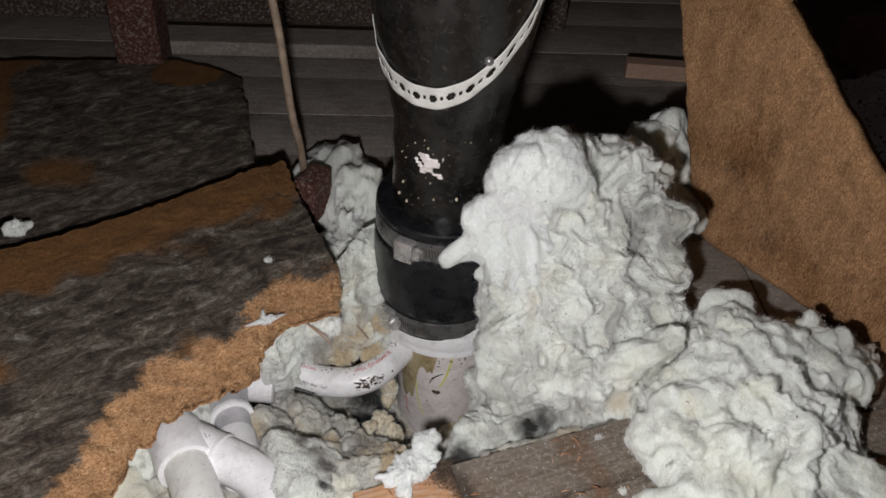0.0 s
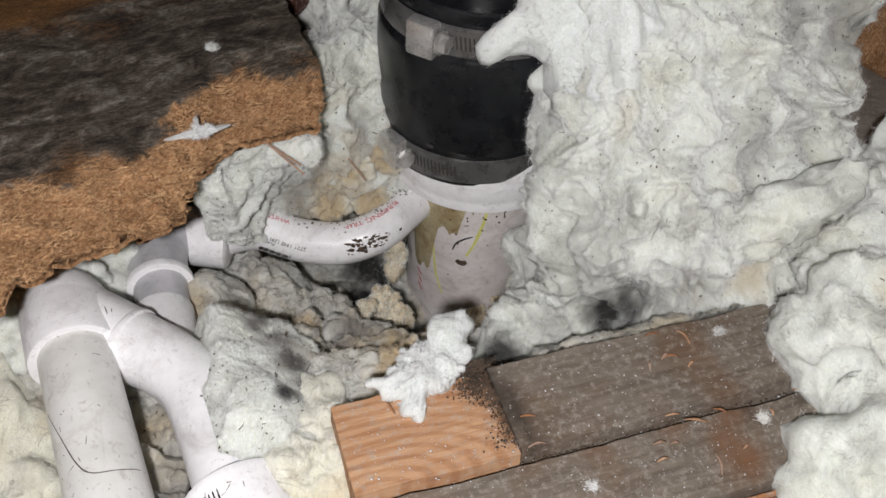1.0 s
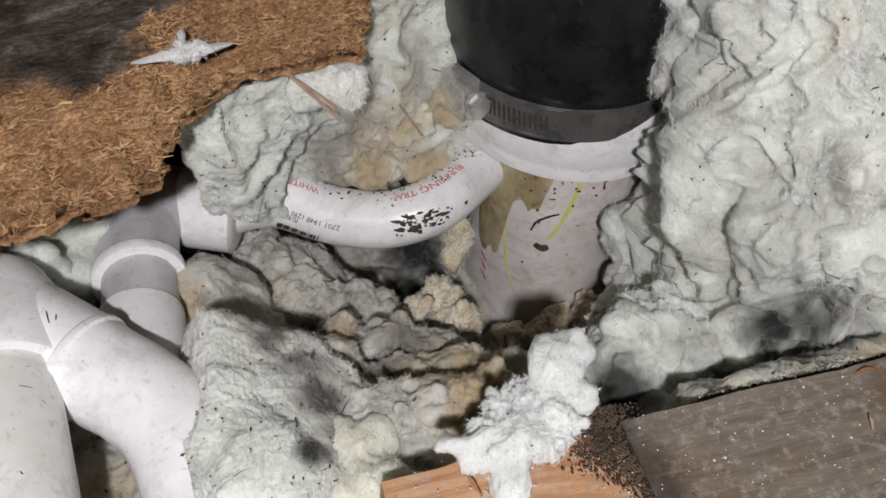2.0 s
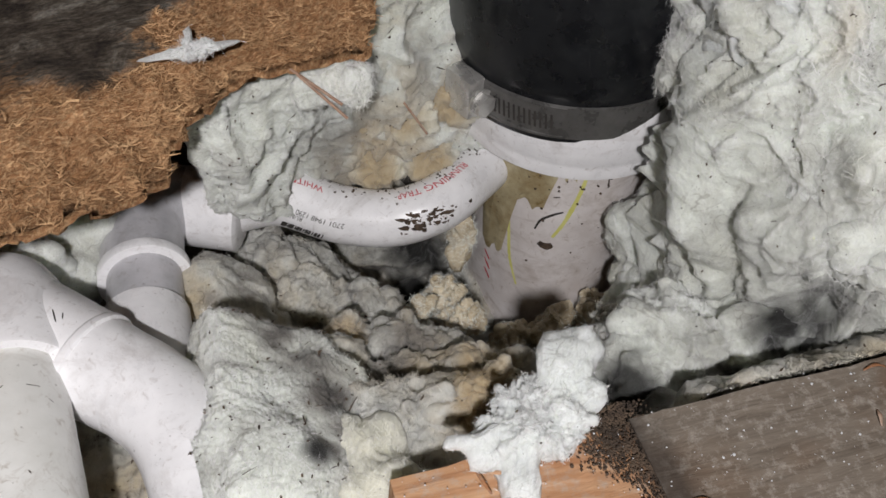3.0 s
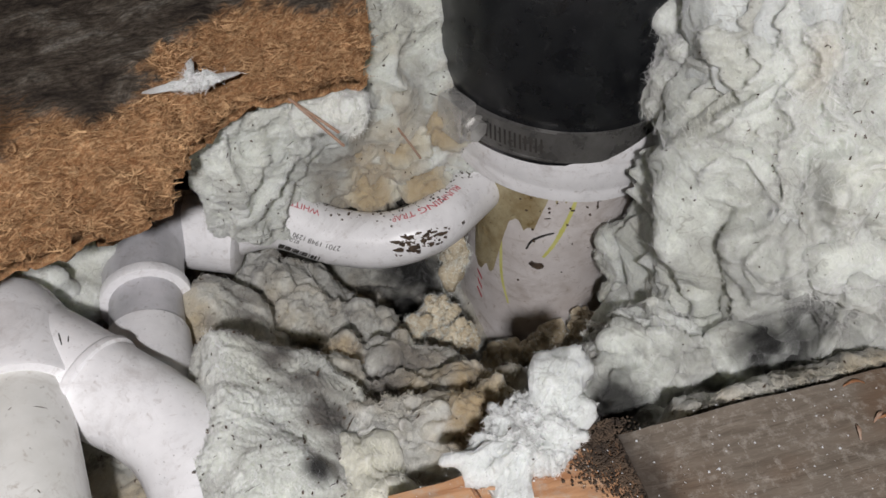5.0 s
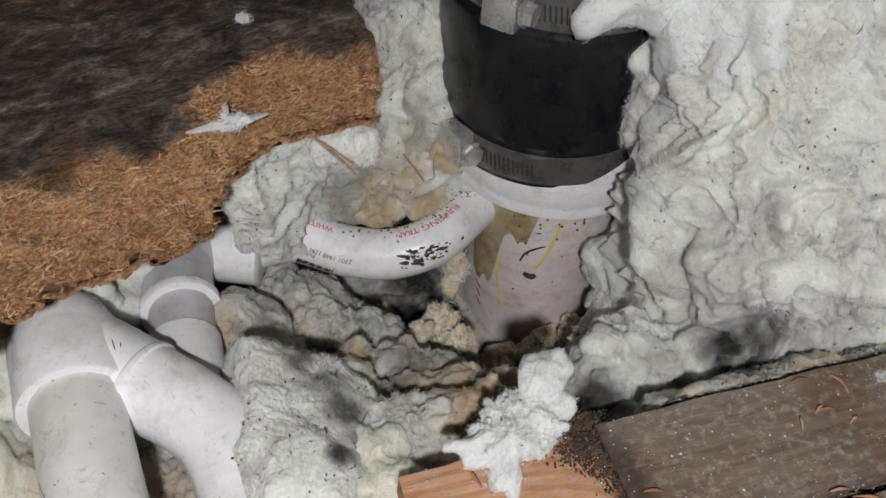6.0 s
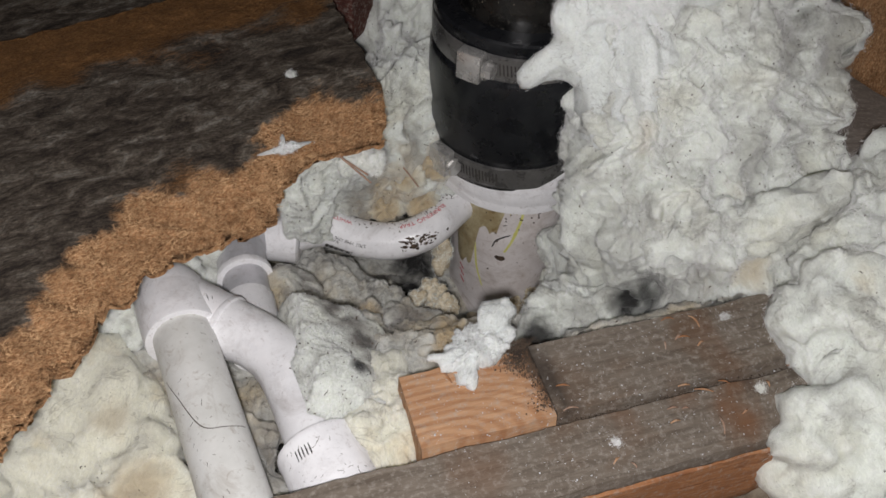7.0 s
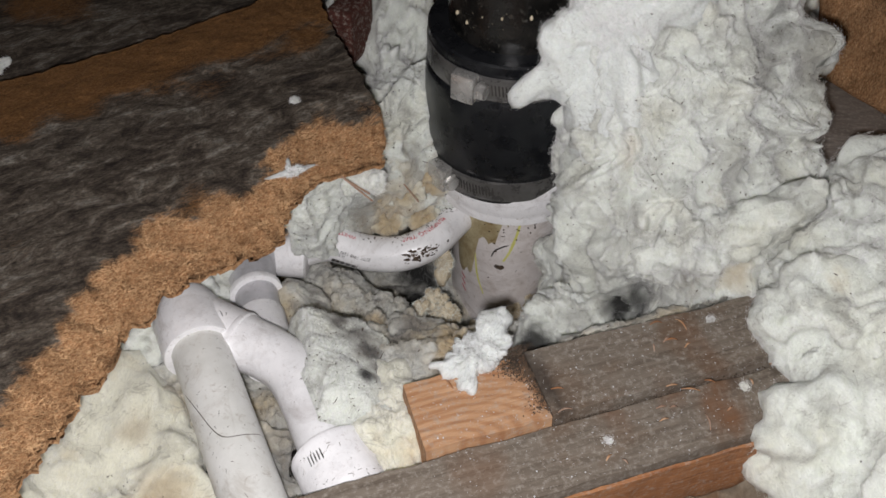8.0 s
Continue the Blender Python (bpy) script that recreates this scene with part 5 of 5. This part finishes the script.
def board_point(i, j):
    s, t = i / (NS - 1), j / (NT - 1)
    b, e = line_at(BACK, s), line_at(TORN, s)
    x, y = b[0] + (e[0] - b[0]) * t, b[1] + (e[1] - b[1]) * t
    end = math.exp(-s * 30)
    x += 0.010 * end * math.sin(math.pi * t ** 3)
    q = Vector((x, y, 0))
    rag = step(0.9, 1.0, t)
    x += rag * (0.006 * noise.noise(q * 90) + 0.003 * noise.noise(q * 260)) + end * 0.003 * noise.noise(q * 120)
    y += rag * (0.008 * noise.noise(q * 80 + Vector((5, 0, 0))) + 0.003 * noise.noise(q * 300)) + step(0.06, 0.0, t) * 0.003 * noise.noise(q * 100)
    far = math.dist((x, y), e)
    torn = step(0.062, 0.024, far + 0.016 * noise.noise(q * 45) + 0.010 * noise.noise(q * 130)) * step(0.0, 0.05, 1.02 - s * 0.6)
    thin = step(0.05, 0.0, far)
    z = 0.064 + 0.002 * noise.noise(q * 40) + 0.0012 * noise.noise(q * 170) - torn * (0.003 + 0.013 * thin + 0.006 * noise.noise(q * 90) + 0.003 * noise.noise(q * 330))
    brown = min(1.0, step(0.095, 0.035, math.dist((x, y), b) + 0.02 * noise.noise(q * 30)) + step(0.1, 0.7, noise.noise(q * 20 + Vector((3, 1, 0)))) * 0.6)
    return (x, y, z), torn, brown


top, torn_v, brown_v = [], [], []
for i in range(NS):
    for j in range(NT):
        p, a, b = board_point(i, j)
        top.append(p)
        torn_v.append(a)
        brown_v.append(b)
under = [(x, y, z - 0.004 - 0.012 * (1 - a)) for (x, y, z), a in zip(top, torn_v)]
n = len(top)
faces = [tuple(reversed(q)) for q in grid_faces(NS, NT)] + [tuple(k + n for k in q) for q in grid_faces(NS, NT)]
rim = [j for j in range(NT)] + [i * NT + NT - 1 for i in range(1, NS)] + [(NS - 1) * NT + j for j in range(NT - 2, -1, -1)] + [i * NT for i in range(NS - 2, 0, -1)]
faces += [(a, b, b + n, a + n) for a, b in zip(rim, rim[1:] + rim[:1])]
board = part("softboard_sheet", top + under, faces, BOARD)
tagged(board, "weathered dark softboard sheet with torn orange fibre edge", "board")
for key, vals in (("torn", torn_v + [1.0] * n), ("brown", brown_v + [1.0] * n)):
    board.data.attributes.new(key, "FLOAT", "POINT").data.foreach_set("value", vals)
torn_pts = [Vector(p) for p, a in zip(top, torn_v) if a > 0.6]
fibres("fibre_fringe", torn_pts, [Vector((0, 0, 1))] * len(torn_pts), 26000, 0.0034, FIBRE_TAN, board, 3, width=0.00016, lie=0.95)
wool_clump("insulation_tuft", "small white wool wisp caught on the torn board", [(-0.066, 0.639, 0.064, 0.008, 0.0035, 0.0016, 25), (-0.056, 0.645, 0.063, 0.009, 0.0016, 0.0010, 30), (-0.069, 0.645, 0.065, 0.0016, 0.008, 0.0012, 10), (-0.080, 0.632, 0.064, 0.009, 0.0012, 0.0008, 15)], WOOL_WHITE, 0.001, 0.007, 61, NONE, hairs=500, hair=0.003, level=5, ragged=0.5, melt=1)
wool_clump("insulation_tuft", "small dusty wool wisp on the board", [(-0.073, 0.715, 0.066, 0.004, 0.003, 0.0015, 20), (-0.084, 0.711, 0.066, 0.003, 0.003, 0.0012, 30)], WOOL, 0.001, 0.008, 63, NONE, hairs=100, hair=0.003, level=3)
wool_clump("insulation_tuft", "pale wool wisp beside the dark board", [(-0.315, 0.768, 0.056, 0.012, 0.006, 0.007, 20), (-0.305, 0.775, 0.054, 0.006, 0.006, 0.005, 0)], WOOL, 0.004, 0.008, 67, NONE, hairs=500, level=5, ragged=0.6)

# darker sheet behind it
vs, ms = [], []
for i in range(120):
    for j in range(70):
        s, t = i / 119, j / 69
        b = line_at([(-0.109, 0.893), (-0.215, 0.800), (-0.285, 0.758), (-0.43, 0.69), (-0.8, 0.535)], s)
        e = line_at([(-0.165, 1.16), (-0.26, 1.215), (-0.45, 1.20), (-0.9, 1.18)], s)
        x, y = b[0] + (e[0] - b[0]) * t, b[1] + (e[1] - b[1]) * t
        q = Vector((x, y, 0.3))
        vs.append((x + 0.006 * noise.noise(q * 50), y + 0.006 * noise.noise(q * 50 + q), 0.042 - 0.03 * t + 0.002 * noise.noise(q * 30)))
        ms.append(step(0.15, 0.4, noise.noise(q * 9) + 0.35 * bell(x, y, -0.28, 1.15, 0.1, 0.05)))
dark_board = part("softboard_sheet", vs, [tuple(reversed(q)) for q in grid_faces(120, 70)], BOARD)
tagged(dark_board, "soot-dark softboard sheet lying behind the torn one", "board")
dark_board.data.attributes.new("brown", "FLOAT", "POINT").data.foreach_set("value", [m * 0.8 for m in ms])
dark_board.data.attributes.new("torn", "FLOAT", "POINT").data.foreach_set("value", [0.0] * len(vs))
so = dark_board.modifiers.new("thick", "SOLIDIFY")
so.thickness, so.offset = 0.012, -1

# brown sheet standing on edge
EA, EB = Vector((0.376, 0.856, 0)), Vector((0.58, 0.562, 0))
ED = (EB - EA).normalized()
EN = Vector((ED.y, -ED.x, 0))
vs = []
for i in range(70):
    for j in range(110):
        s, t = i / 69, j / 109
        z = 0.52 * t
        left, right = -0.082 * z / 0.226, 0.358 - max(z - 0.0, 0) * 1.22
        if z < 0.10:
            right = 0.358 - z * 1.0
        right = max(right, left + 0.02)
        w = left + (right - left) * s
        q = Vector((w, z, 7))
        w += (0.004 * noise.noise(q * 60)) * (1 if i in (0, 69) else 0)
        vs.append(EA + ED * w + Vector((0, 0, z)) + EN * (0.0015 * noise.noise(q * 40)))
stand = part("softboard_offcut", vs, grid_faces(70, 110), BOARD)
tagged(stand, "brown fibrous softboard offcut standing on edge", "board")
stand.data.attributes.new("brown", "FLOAT", "POINT").data.foreach_set("value", [0.75 + 0.55 * noise.noise(v * 22) for v in vs])
stand.data.attributes.new("torn", "FLOAT", "POINT").data.foreach_set("value", [0.75 + 0.55 * noise.noise(v * 13 + Vector((4, 2, 1))) for v in vs])
so = stand.modifiers.new("thick", "SOLIDIFY")
so.thickness, so.offset = 0.018, 0
fibres("fibre_fringe", vs, [EN] * len(vs), 12000, 0.005, FIBRE_TAN, stand, 12, width=0.00016, lie=1.0)

# brick, paper and foil bag beyond the offcut
bm = bmesh.new()
box_bm(bm, (-0.11, -0.05, 0), (0.11, 0.05, 0.065), pose(0.82, 1.27, 0, 0, 0, 8), bevel=0.005)
tagged(from_bm("brick", bm, BRICK, smooth=False), "dusty red brick on the attic floor", "brick")
vs = [(0.655 + 0.15 * i / 19, 1.125 + 0.06 * j / 7 - 0.03 * i / 19, 0.006 + 0.006 * noise.noise(Vector((i * 0.4, j * 0.5, 0)))) for i in range(20) for j in range(8)]
ob = part("paper_scrap", vs, grid_faces(20, 8), PAPER)
tagged(ob, "crumpled white paper scrap on the floor", "paper")
vs = [(0.60 + 0.22 * i / 39, 0.97 + 0.19 * j / 39, 0.004 + 0.075 * math.sqrt(abs(math.sin(math.pi * i / 39) * math.sin(math.pi * j / 39))) + 0.02 * noise.noise(Vector((i * 0.2, j * 0.2, 4))) + 0.006 * noise.noise(Vector((i * 0.9, j * 0.9, 4)))) for i in range(40) for j in range(40)]
ob = part("mesh_bag", vs, grid_faces(40, 40), plain_material("speckled_bag", (0.03, 0.03, 0.04), (0.80, 0.83, 0.90), 160, 0.6, lo=0.36, hi=0.42))
tagged(ob, "white speckled plastic bag on the floor", "bag")

# cable that hangs by the stack
cable = thing("hanging_cable", "thin tan cable hanging down to the board", "cable")
v, f = tube(smooth_path([(-0.056, 0.885, 0.01), (-0.057, 0.89, 0.04), (-0.060, 0.89, 0.08), (-0.066, 0.89, 0.116), (-0.070, 0.89, 0.17), (-0.075, 0.89, 0.223), (-0.088, 0.88, 0.34), (-0.10, 0.87, 0.6)], 10), 0.0040, 14)
part("sheath", v, f, CABLE, cable)
bm = bmesh.new()
box_bm(bm, (-0.012, -0.02, 0), (0.012, 0.02, 0.05), pose(-0.046, 0.872, 0.005, 0, 0, -25), bevel=0.003)
tagged(from_bm("wood_chip", bm, RED_WOOD, smooth=False), "dark reddish wood block at the board's corner", "offcut")

# dirty bed in front of the joists
wool_sheet("debris_bed", "brown fibrous debris and dust in front of the joist", lambda u, v: tuple(juv(-0.2 + 1.0 * u, -0.106 - 0.45 * v, -0.045 - 0.02 * v)), 150, 90,
           wool_material("fibrous_debris", (0.20, 0.13, 0.08), (0.30, 0.26, 0.2), (0.09, 0.06, 0.04), 0.45, 0.65), 0.02, 0.03, 71, NONE, hairs=4000, flip=True)

# dark splinters and dust bits caught in the wool
rnd = random.Random(21)
wools = [o for o in scene.objects if o.type == "MESH" and (o.name.startswith("insulation"))]
vs, fs = [], []
for o in wools:
    me = o.data
    few = (30 + len(me.vertices) // 220) // (8 if o.name.startswith("insulation_tuft") else 1)
    for _ in range(few):
        p = me.vertices[rnd.randrange(len(me.vertices))]
        if p.normal.z < -0.2:
            continue
        c, nor = p.co + p.normal * 0.0008, p.normal
        d = Vector((rnd.gauss(0, 1), rnd.gauss(0, 1), rnd.gauss(0, 1)))
        d = (d - nor * d.dot(nor) * 0.8).normalized()
        big = rnd.random() < 0.15
        ln, wd = (rnd.uniform(0.002, 0.006), rnd.uniform(0.00015, 0.0003)) if big else (rnd.uniform(0.0005, 0.0018), rnd.uniform(0.0002, 0.0005))
        s = d.cross(nor).normalized() * wd
        e = c + d * ln + nor * rnd.uniform(-0.0005, 0.001)
        m = (c + e) / 2 + s * rnd.uniform(-1.5, 1.5) + nor * wd
        k = len(vs)
        vs += [c - s, c + s, m + s, m - s, e, m + nor * wd]
        fs += [(k, k + 1, k + 2, k + 3), (k + 3, k + 2, k + 4), (k, k + 3, k + 5), (k + 1, k + 5, k + 2)]
tagged(part("dark_litter", vs, fs, DIRT, smooth=False), "dark splinters and dirt specks caught in the wool", "debris", kind="stuff")
